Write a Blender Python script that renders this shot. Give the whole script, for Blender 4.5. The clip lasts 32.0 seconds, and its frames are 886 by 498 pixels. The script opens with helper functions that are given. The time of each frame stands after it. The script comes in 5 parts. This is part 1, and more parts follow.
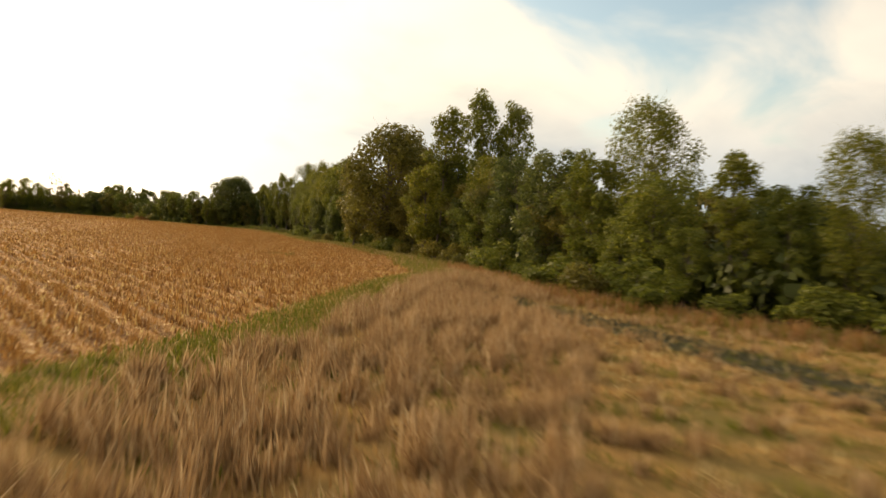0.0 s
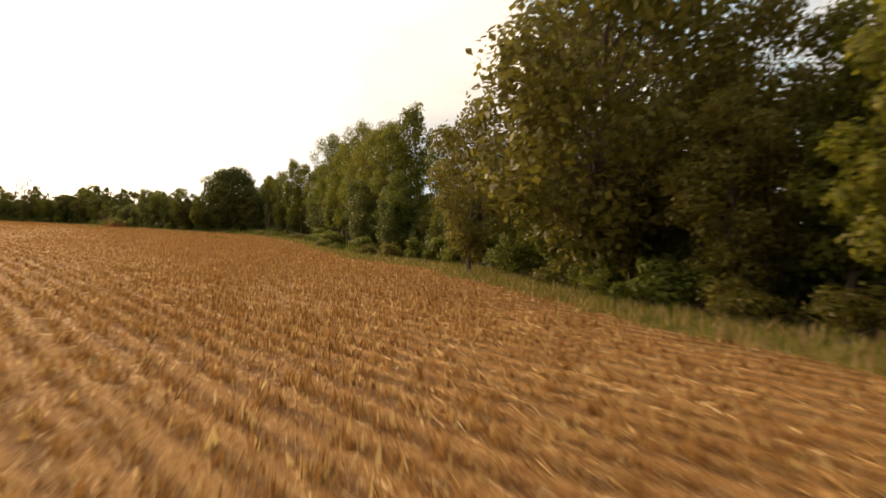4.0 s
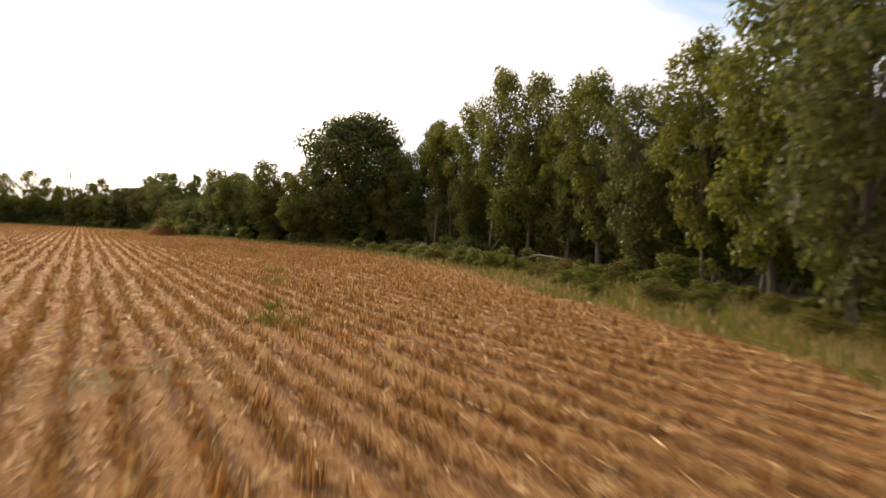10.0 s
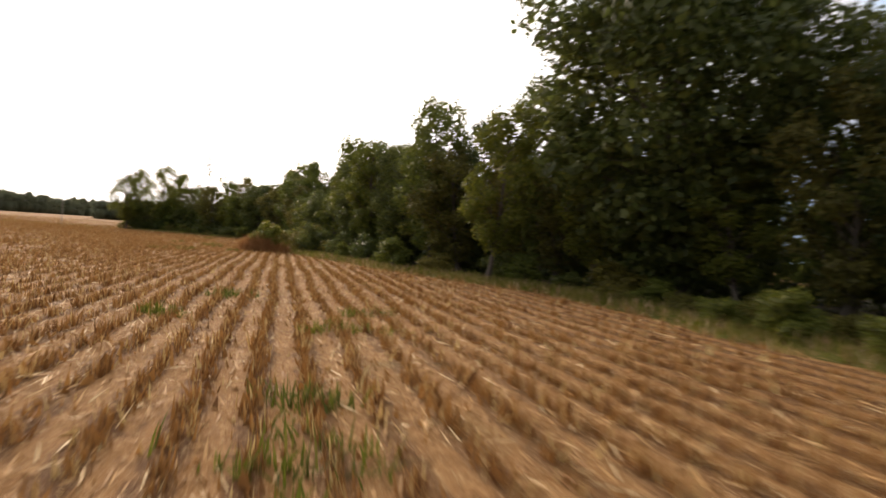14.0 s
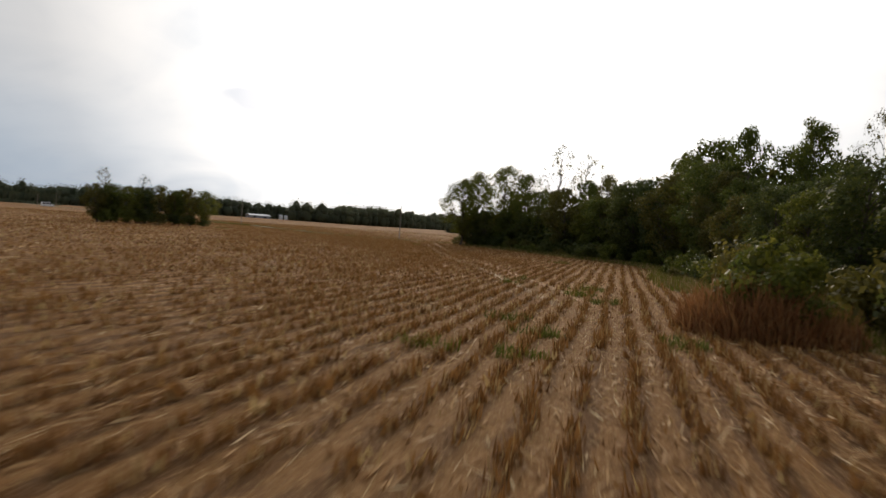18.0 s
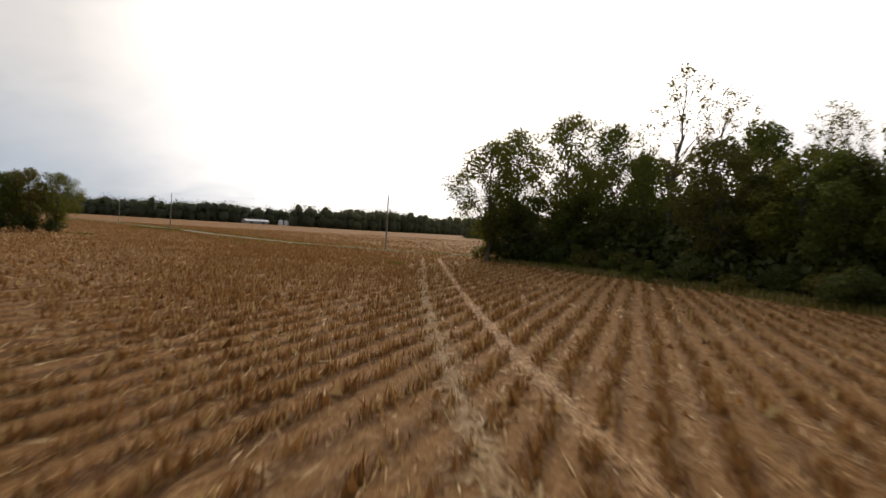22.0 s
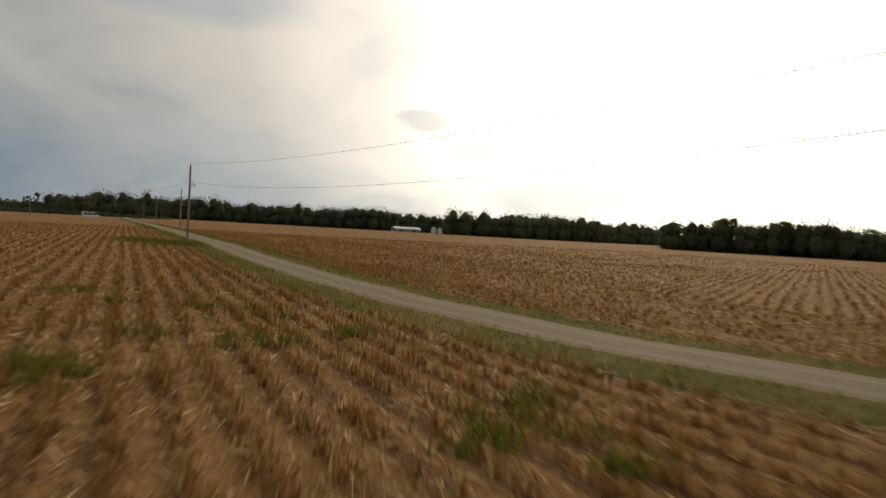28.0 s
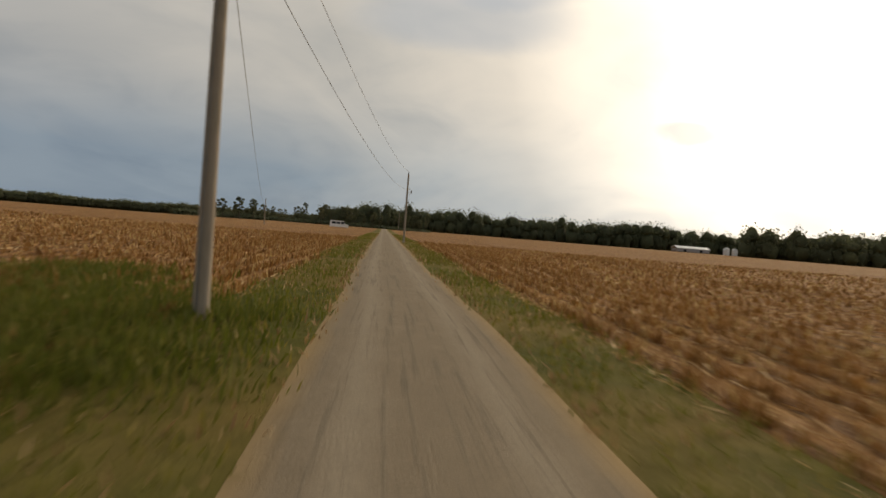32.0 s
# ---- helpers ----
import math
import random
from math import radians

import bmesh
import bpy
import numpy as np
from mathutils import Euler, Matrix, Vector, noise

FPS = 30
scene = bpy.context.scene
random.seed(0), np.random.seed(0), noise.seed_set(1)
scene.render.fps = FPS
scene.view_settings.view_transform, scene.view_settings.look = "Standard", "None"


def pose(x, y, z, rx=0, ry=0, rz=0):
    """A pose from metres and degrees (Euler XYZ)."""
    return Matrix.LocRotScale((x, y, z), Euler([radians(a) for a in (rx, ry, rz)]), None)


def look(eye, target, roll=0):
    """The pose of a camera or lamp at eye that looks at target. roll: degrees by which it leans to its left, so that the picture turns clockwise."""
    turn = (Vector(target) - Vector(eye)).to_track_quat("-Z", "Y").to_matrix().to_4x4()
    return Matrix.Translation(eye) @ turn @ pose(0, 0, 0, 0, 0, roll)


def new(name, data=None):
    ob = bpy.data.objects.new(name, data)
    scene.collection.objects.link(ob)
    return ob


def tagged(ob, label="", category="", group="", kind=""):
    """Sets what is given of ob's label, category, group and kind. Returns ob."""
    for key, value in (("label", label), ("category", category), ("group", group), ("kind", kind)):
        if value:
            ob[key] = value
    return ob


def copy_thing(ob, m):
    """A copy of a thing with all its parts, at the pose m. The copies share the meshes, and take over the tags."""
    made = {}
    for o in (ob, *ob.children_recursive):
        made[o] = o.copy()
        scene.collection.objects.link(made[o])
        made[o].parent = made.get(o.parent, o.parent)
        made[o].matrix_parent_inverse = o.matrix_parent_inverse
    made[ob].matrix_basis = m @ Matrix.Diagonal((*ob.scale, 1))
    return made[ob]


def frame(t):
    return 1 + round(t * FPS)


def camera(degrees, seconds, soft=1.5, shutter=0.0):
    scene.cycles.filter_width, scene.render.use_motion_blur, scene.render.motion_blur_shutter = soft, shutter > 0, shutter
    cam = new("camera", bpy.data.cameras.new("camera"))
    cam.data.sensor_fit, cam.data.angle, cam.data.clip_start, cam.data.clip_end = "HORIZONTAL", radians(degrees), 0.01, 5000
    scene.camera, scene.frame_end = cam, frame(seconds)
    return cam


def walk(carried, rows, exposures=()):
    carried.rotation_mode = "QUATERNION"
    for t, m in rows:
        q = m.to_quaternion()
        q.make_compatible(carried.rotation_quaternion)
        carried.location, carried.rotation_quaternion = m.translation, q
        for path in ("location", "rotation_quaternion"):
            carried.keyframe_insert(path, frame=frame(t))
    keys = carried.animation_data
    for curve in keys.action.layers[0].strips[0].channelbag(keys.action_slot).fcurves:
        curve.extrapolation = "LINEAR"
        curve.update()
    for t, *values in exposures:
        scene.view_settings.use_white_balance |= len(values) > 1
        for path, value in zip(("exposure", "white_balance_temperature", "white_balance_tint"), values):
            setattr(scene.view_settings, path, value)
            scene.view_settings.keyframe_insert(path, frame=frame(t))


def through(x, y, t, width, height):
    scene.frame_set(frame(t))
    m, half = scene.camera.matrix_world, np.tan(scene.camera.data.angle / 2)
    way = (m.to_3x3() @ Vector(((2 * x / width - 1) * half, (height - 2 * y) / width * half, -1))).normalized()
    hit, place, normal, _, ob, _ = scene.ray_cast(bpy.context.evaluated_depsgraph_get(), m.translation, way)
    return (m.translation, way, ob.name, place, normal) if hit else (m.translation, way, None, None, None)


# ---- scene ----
EXPOSURES = [(0.0, 0.25, 10300, 15), (5.0, 0.33, 9900, 21), (7.0, 0.3, 8900, 22), (12.5, 0.36, 7700, 23), (15.0, -0.15, 7100, 17), (17.5, -0.95, 6800, 14),
             (20.0, -0.66, 7100, 18), (22.0, -0.72, 7200, 17), (24.0, -0.84, 7300, 17), (26.5, -1.06, 7700, 14), (29.0, -1.1, 8000, 13), (32.0, -0.85, 8300, 14)]
cam = camera(69.4, 32.0, 1.5, 0.45)
PATH = [
    (0.0, pose(-0.14, -0.06, 2.63, 88.82, -4.26, 0.18)),
    (0.5, pose(-2.07, 6.38, 2.64, 88.68, -3.80, 1.28)),
    (1.0, pose(-4.01, 12.76, 2.66, 88.47, -3.34, 2.45)),
    (1.5, pose(-5.97, 19.03, 2.66, 88.29, -3.03, 3.61)),
    (2.0, pose(-7.92, 25.23, 2.66, 88.23, -2.82, 4.31)),
    (2.5, pose(-9.74, 31.51, 2.64, 88.15, -2.53, 3.76)),
    (3.0, pose(-11.34, 38.07, 2.64, 88.21, -2.25, 2.66)),
    (3.5, pose(-12.88, 44.86, 2.64, 88.44, -2.24, 1.63)),
    (4.0, pose(-14.48, 51.93, 2.66, 88.52, -2.43, 0.91)),
    (4.5, pose(-16.28, 59.32, 2.67, 88.39, -2.57, 0.61)),
    (5.0, pose(-18.44, 67.16, 2.68, 88.33, -2.53, 1.04)),
    (5.5, pose(-20.81, 75.24, 2.67, 88.34, -2.63, 2.26)),
    (6.0, pose(-23.28, 83.31, 2.65, 88.47, -2.79, 3.51)),
    (6.5, pose(-25.81, 91.27, 2.62, 88.48, -2.88, 4.69)),
    (7.0, pose(-28.58, 99.14, 2.59, 88.46, -2.83, 6.07)),
    (7.5, pose(-31.60, 106.94, 2.55, 88.54, -2.78, 7.19)),
    (8.0, pose(-34.65, 114.67, 2.50, 88.44, -2.67, 8.36)),
    (8.5, pose(-37.76, 122.37, 2.46, 88.28, -2.33, 9.61)),
    (9.0, pose(-40.79, 129.91, 2.48, 88.34, -2.36, 10.89)),
    (9.5, pose(-43.82, 137.21, 2.52, 88.56, -2.45, 11.28)),
    (10.0, pose(-46.68, 144.32, 2.55, 88.51, -2.39, 11.52)),
    (10.5, pose(-49.55, 151.21, 2.55, 88.50, -2.26, 11.73)),
    (11.0, pose(-52.40, 157.63, 2.56, 88.47, -2.10, 11.89)),
    (11.5, pose(-55.12, 163.75, 2.54, 88.39, -1.90, 13.17)),
    (12.0, pose(-58.28, 170.41, 2.49, 88.38, -1.88, 14.46)),
    (12.5, pose(-61.37, 176.82, 2.41, 88.64, -2.29, 15.76)),
    (13.0, pose(-64.50, 182.81, 2.32, 89.03, -2.89, 17.45)),
    (13.5, pose(-67.94, 188.53, 2.23, 89.34, -3.65, 20.52)),
    (14.0, pose(-71.49, 193.74, 2.21, 89.27, -3.87, 26.79)),
    (14.5, pose(-74.83, 198.37, 2.25, 89.25, -4.41, 33.14)),
    (15.0, pose(-77.73, 202.27, 2.33, 88.85, -4.41, 40.47)),
    (15.5, pose(-80.38, 205.59, 2.42, 88.47, -4.22, 48.60)),
    (16.0, pose(-84.13, 208.73, 2.50, 88.33, -4.92, 53.64)),
    (16.5, pose(-88.67, 211.82, 2.55, 88.20, -5.42, 56.25)),
    (17.0, pose(-93.70, 214.99, 2.58, 88.19, -5.30, 57.03)),
    (17.5, pose(-98.98, 218.44, 2.58, 88.33, -4.62, 56.84)),
    (18.0, pose(-104.26, 222.40, 2.55, 88.36, -3.84, 56.46)),
    (18.5, pose(-109.19, 227.27, 2.50, 88.44, -2.74, 46.12)),
    (19.0, pose(-115.08, 232.17, 2.45, 88.31, -2.39, 44.06)),
    (19.5, pose(-121.05, 236.71, 2.39, 88.55, -2.61, 42.90)),
    (20.0, pose(-126.58, 240.60, 2.34, 88.66, -2.60, 43.58)),
    (20.5, pose(-131.92, 244.03, 2.32, 88.55, -2.40, 44.13)),
    (21.0, pose(-137.88, 246.90, 2.32, 88.64, -2.66, 52.04)),
    (21.5, pose(-143.43, 249.71, 2.37, 88.67, -3.06, 56.66)),
    (22.0, pose(-148.71, 252.52, 2.46, 88.74, -3.28, 57.97)),
    (22.5, pose(-153.88, 255.13, 2.57, 88.79, -3.56, 59.23)),
    (23.0, pose(-159.04, 257.49, 2.66, 88.83, -3.69, 60.47)),
    (23.5, pose(-164.24, 259.66, 2.73, 88.84, -3.61, 61.95)),
    (24.0, pose(-169.30, 261.65, 2.76, 88.81, -3.92, 63.19)),
    (24.5, pose(-174.21, 263.56, 2.76, 88.80, -4.06, 64.38)),
    (25.0, pose(-180.11, 265.38, 2.75, 89.01, -4.00, 64.78)),
    (25.5, pose(-186.64, 267.19, 2.74, 88.92, -3.68, 65.28)),
    (26.0, pose(-193.50, 269.06, 2.71, 88.72, -3.33, 66.04)),
    (26.5, pose(-200.44, 271.04, 2.67, 88.42, -3.13, 67.07)),
    (27.0, pose(-207.21, 273.19, 2.61, 88.48, -3.15, 68.64)),
    (27.5, pose(-213.58, 275.19, 2.58, 88.66, -3.18, 69.97)),
    (28.0, pose(-220.66, 276.86, 2.55, 88.68, -3.17, 71.53)),
    (28.5, pose(-227.52, 278.48, 2.48, 88.70, -3.49, 73.25)),
    (29.0, pose(-234.31, 279.75, 2.42, 88.70, -3.60, 76.79)),
    (29.5, pose(-241.08, 280.52, 2.34, 88.66, -4.14, 81.32)),
    (30.0, pose(-247.74, 280.71, 2.25, 88.61, -4.72, 85.20)),
    (30.5, pose(-254.20, 280.31, 2.16, 88.49, -5.24, 89.33)),
    (31.0, pose(-260.53, 279.43, 2.08, 88.49, -5.41, 91.72)),
    (31.5, pose(-266.74, 278.35, 2.01, 88.58, -5.02, 92.92)),
    (32.0, pose(-272.96, 277.26, 1.95, 88.68, -4.55, 94.08)),
]
walk(cam, PATH, EXPOSURES)
# ---------------- world, sun ----------------
SUN_YAW, SUN_ELEV = 52.0, 18.0          # degrees: heading to the left of +y, height
sun_dir = Vector((-math.sin(radians(SUN_YAW)) * math.cos(radians(SUN_ELEV)),
                  math.cos(radians(SUN_YAW)) * math.cos(radians(SUN_ELEV)),
                  math.sin(radians(SUN_ELEV))))


SKY_GAIN = 6.0


def make_world():
    w = bpy.data.worlds.new("overcast_sky")
    scene.world = w
    w.use_nodes = True
    nt = w.node_tree
    nt.nodes.clear()
    N, Lk = nt.nodes.new, nt.links.new

    def math_node(op, a, b=None, clamp=False):
        n = N("ShaderNodeMath")
        n.operation, n.use_clamp = op, clamp
        for i, v in enumerate((a, b)):
            if v is None:
                continue
            if isinstance(v, (int, float)):
                n.inputs[i].default_value = v
            else:
                Lk(v, n.inputs[i])
        return n.outputs[0]

    def mix(f, a, b, op="MIX"):
        n = N("ShaderNodeMix")
        n.data_type, n.blend_type = "RGBA", op
        for s, v in ((0, f), (6, a), (7, b)):
            if isinstance(v, (int, float)):
                n.inputs[s].default_value = v
            elif isinstance(v, tuple):
                n.inputs[s].default_value = (*v, 1)
            else:
                Lk(v, n.inputs[s])
        return n.outputs[2]

    def ramp(v, lo, hi):
        n = N("ShaderNodeMapRange")
        n.interpolation_type = "SMOOTHSTEP"
        n.inputs["From Min"].default_value, n.inputs["From Max"].default_value = lo, hi
        Lk(v, n.inputs["Value"])
        return n.outputs[0]

    co = N("ShaderNodeTexCoord").outputs["Generated"]
    sky = N("ShaderNodeTexSky")
    sky.sky_type, sky.sun_disc = "NISHITA", False
    sky.sun_elevation, sky.sun_rotation = radians(SUN_ELEV), radians(-SUN_YAW)
    sky.air_density, sky.dust_density = 1.2, 2.0
    blue = mix(1.0, sky.outputs[0], (0.155, 0.195, 0.225), "MULTIPLY")
    # clouds spread on a flat layer: direction divided by its height
    sep = N("ShaderNodeSeparateXYZ")
    Lk(co, sep.inputs[0])
    zz = math_node("MAXIMUM", sep.outputs[2], 0.0)
    za = math_node("ADD", zz, 0.30)
    flat = N("ShaderNodeCombineXYZ")
    Lk(math_node("DIVIDE", sep.outputs[0], za), flat.inputs[0])
    Lk(math_node("DIVIDE", sep.outputs[1], za), flat.inputs[1])

    def clouds(scale, detail, seed, dist=0.6):
        mp = N("ShaderNodeMapping")
        mp.inputs["Location"].default_value = seed
        Lk(flat.outputs[0], mp.inputs[0])
        n = N("ShaderNodeTexNoise")
        n.inputs["Scale"].default_value, n.inputs["Detail"].default_value = scale, detail
        n.inputs["Roughness"].default_value, n.inputs["Distortion"].default_value = 0.5, dist
        Lk(mp.outputs[0], n.inputs["Vector"])
        return n.outputs[0]

    dot = N("ShaderNodeVectorMath")
    dot.operation = "DOT_PRODUCT"
    nrm = N("ShaderNodeVectorMath")
    nrm.operation = "NORMALIZE"
    Lk(co, nrm.inputs[0])
    Lk(nrm.outputs[0], dot.inputs[0])
    dot.inputs[1].default_value = sun_dir
    big = clouds(0.55, 3.0, (3.1, 1.7, 0))
    mid = clouds(1.7, 5.0, (7.3, 2.2, 0))
    gapd = N("ShaderNodeVectorMath")
    gapd.operation = "DOT_PRODUCT"
    Lk(nrm.outputs[0], gapd.inputs[0])
    gapd.inputs[1].default_value = (0.285, 0.865, 0.412)
    thin = math_node("MULTIPLY", ramp(gapd.outputs["Value"], 0.95, 0.995), 0.16)
    cover = ramp(math_node("SUBTRACT", math_node("ADD", math_node("MULTIPLY", big, 0.55), math_node("MULTIPLY", mid, 0.45)), thin), 0.36, 0.46)
    # bright cloud round the hidden sun, greyer with distance from it
    ang = math_node("ARCCOSINE", math_node("MINIMUM", dot.outputs["Value"], 1.0))
    fall = N("ShaderNodeValToRGB")
    Lk(math_node("DIVIDE", ang, math.pi), fall.inputs[0])
    el = fall.color_ramp.elements
    stops = ((0.0, (1.0, 0.985, 0.94)), (0.08, (0.62, 0.612, 0.585)), (0.14, (0.352, 0.358, 0.354)), (0.20, (0.198, 0.207, 0.212)),
             (0.28, (0.142, 0.154, 0.164)), (0.40, (0.114, 0.129, 0.146)), (1.0, (0.086, 0.099, 0.116)))
    while len(el) < len(stops):
        el.new(0.5)
    for e, (p, c) in zip(el, stops):
        e.position, e.color = p, (*c, 1)
    shade = ramp(clouds(1.3, 7.0, (1.2, 9.4, 0), 0.7), 0.30, 0.68)
    wisps = ramp(clouds(3.4, 6.0, (4.2, 3.3, 0), 0.8), 0.30, 0.60)
    tone = mix(shade, (0.76, 0.81, 0.86), (1.10, 1.09, 1.07))
    tone = mix(math_node("MULTIPLY", wisps, 0.35), tone, (1.15, 1.13, 1.10))
    lit = mix(1.0, fall.outputs[0], tone, "MULTIPLY")
    lit = mix(1.0, lit, (SKY_GAIN, SKY_GAIN, SKY_GAIN), "MULTIPLY")
    glow = ramp(dot.outputs["Value"], 0.62, 0.86)
    cover = math_node("MAXIMUM", cover, glow)
    cover = math_node("MAXIMUM", cover, ramp(gapd.outputs["Value"], 0.972, 0.92))
    # a blue-grey bank of cloud low down, away from the sun
    low = math_node("MULTIPLY", ramp(sep.outputs[2], 0.24, 0.05), ramp(dot.outputs["Value"], 0.92, 0.74))
    bank = ramp(math_node("ADD", clouds(0.8, 4.0, (5.5, 6.1, 0), 0.6), 0.0), 0.30, 0.62)
    low = math_node("MULTIPLY", low, math_node("SUBTRACT", 1.25, math_node("MULTIPLY", bank, 0.6)), True)
    lit = mix(low, lit, mix(1.0, lit, (0.50, 0.645, 0.81), "MULTIPLY"))
    # small grey clouds hanging under the bright layer
    ragged = math_node("MULTIPLY", math_node("SUBTRACT", clouds(4.0, 5.0, (2.0, 8.0, 0), 0.5), 0.5), 0.05)
    for centre, wide, high, deep in (((-0.945, 0.276, 0.174), 0.045, 0.016, 0.40), ((-0.923, 0.36, 0.132), 0.042, 0.015, 0.34), ((-0.731, 0.676, 0.094), 0.028, 0.008, 0.30),
                                     ((-0.868, 0.49, 0.066), 0.13, 0.032, 0.42), ((-0.955, -0.06, 0.32), 0.16, 0.05, 0.35), ((-0.93, 0.02, 0.36), 0.10, 0.03, 0.3)):
        c = Vector(centre).normalized()
        side = Vector((-c.y, c.x, 0)).normalized()
        up = c.cross(side)
        across, along = N("ShaderNodeVectorMath"), N("ShaderNodeVectorMath")
        for node, axis in ((across, side), (along, up)):
            node.operation = "DOT_PRODUCT"
            Lk(nrm.outputs[0], node.inputs[0])
            node.inputs[1].default_value = axis
        front = N("ShaderNodeVectorMath")
        front.operation = "DOT_PRODUCT"
        Lk(nrm.outputs[0], front.inputs[0])
        front.inputs[1].default_value = c
        ex = math_node("POWER", math_node("DIVIDE", across.outputs["Value"], wide), 2.0)
        ey = math_node("POWER", math_node("DIVIDE", math_node("ADD", along.outputs["Value"], ragged), high), 2.0)
        inside = math_node("MULTIPLY", ramp(math_node("ADD", ex, ey), 1.5, 0.25), ramp(front.outputs["Value"], 0.5, 0.6))
        lit = mix(math_node("MULTIPLY", inside, deep), lit, (0.40, 0.64, 1.0))
    body = mix(cover, blue, lit)
    bg = N("ShaderNodeBackground")
    bg.inputs["Strength"].default_value = 1.0
    Lk(body, bg.inputs[0])
    out = N("ShaderNodeOutputWorld")
    Lk(bg.outputs[0], out.inputs[0])


make_world()
sun = new("sun", bpy.data.lights.new("sun", "SUN"))
sun.data.energy, sun.data.angle, sun.data.color = 2.2, radians(10), (1.0, 0.88, 0.70)
sun.matrix_world = look((0, 0, 100), Vector((0, 0, 100)) - sun_dir)


# ---------------- materials ----------------
class Nodes:
    """A small builder for node materials."""

    def __init__(self, name):
        self.m = bpy.data.materials.new(name)
        self.m.use_nodes = True
        self.t = self.m.node_tree
        self.bsdf = self.t.nodes["Principled BSDF"]
        self.co = self.t.nodes.new("ShaderNodeTexCoord").outputs["Object"]

    def n(self, kind, **values):
        node = self.t.nodes.new(kind)
        for k, v in values.items():
            s = node.inputs[k.replace("_", " ")]
            if isinstance(v, bpy.types.NodeSocket):
                self.t.links.new(v, s)
            else:
                s.default_value = v
        return node

    def noise(self, scale, detail=4.0, rough=0.55, co=None, dist=0.0):
        return self.n("ShaderNodeTexNoise", Vector=co or self.co, Scale=scale, Detail=detail, Roughness=rough,
                      Distortion=dist).outputs[0]

    def turn(self, angle, scale=(1, 1, 1)):
        mp = self.n("ShaderNodeMapping", Vector=self.co, Rotation=(0, 0, radians(angle)))
        return self.n("ShaderNodeMapping", Vector=mp.outputs[0], Scale=scale).outputs[0]

    def ramp(self, v, lo, hi, a=0.0, b=1.0):
        return self.n("ShaderNodeMapRange", Value=v, From_Min=lo, From_Max=hi, To_Min=a, To_Max=b).outputs[0]

    def math(self, op, a, b):
        n = self.t.nodes.new("ShaderNodeMath")
        n.operation = op
        for i, v in enumerate((a, b)):
            if isinstance(v, (int, float)):
                n.inputs[i].default_value = v
            else:
                self.t.links.new(v, n.inputs[i])
        return n.outputs[0]

    def mix(self, f, a, b, op="MIX"):
        n = self.t.nodes.new("ShaderNodeMix")
        n.data_type, n.blend_type = "RGBA", op
        for s, v in ((0, f), (6, a), (7, b)):
            if isinstance(v, bpy.types.NodeSocket):
                self.t.links.new(v, n.inputs[s])
            else:
                n.inputs[s].default_value = (*v, 1) if isinstance(v, tuple) else v
        return n.outputs[2]

    def done(self, colour, rough=0.8, bump=None, strength=0.3, dist=0.05, metal=0.0, spec=0.3):
        b = self.bsdf
        for s, v in (("Base Color", colour), ("Roughness", rough), ("Metallic", metal), ("Specular IOR Level", spec)):
            if isinstance(v, bpy.types.NodeSocket):
                self.t.links.new(v, b.inputs[s])
            else:
                b.inputs[s].default_value = (*v, 1) if isinstance(v, tuple) else v
        if bump is not None:
            bp = self.n("ShaderNodeBump", Height=bump, Strength=strength, Distance=dist)
            self.t.links.new(bp.outputs[0], b.inputs["Normal"])
        return self.m


ROWS = 41.0      # heading of the crop rows, degrees to the left of +y
ROWS_WEST = 98.0  # rows beside the far part of the lane run along it
ROW_GAP = 0.76


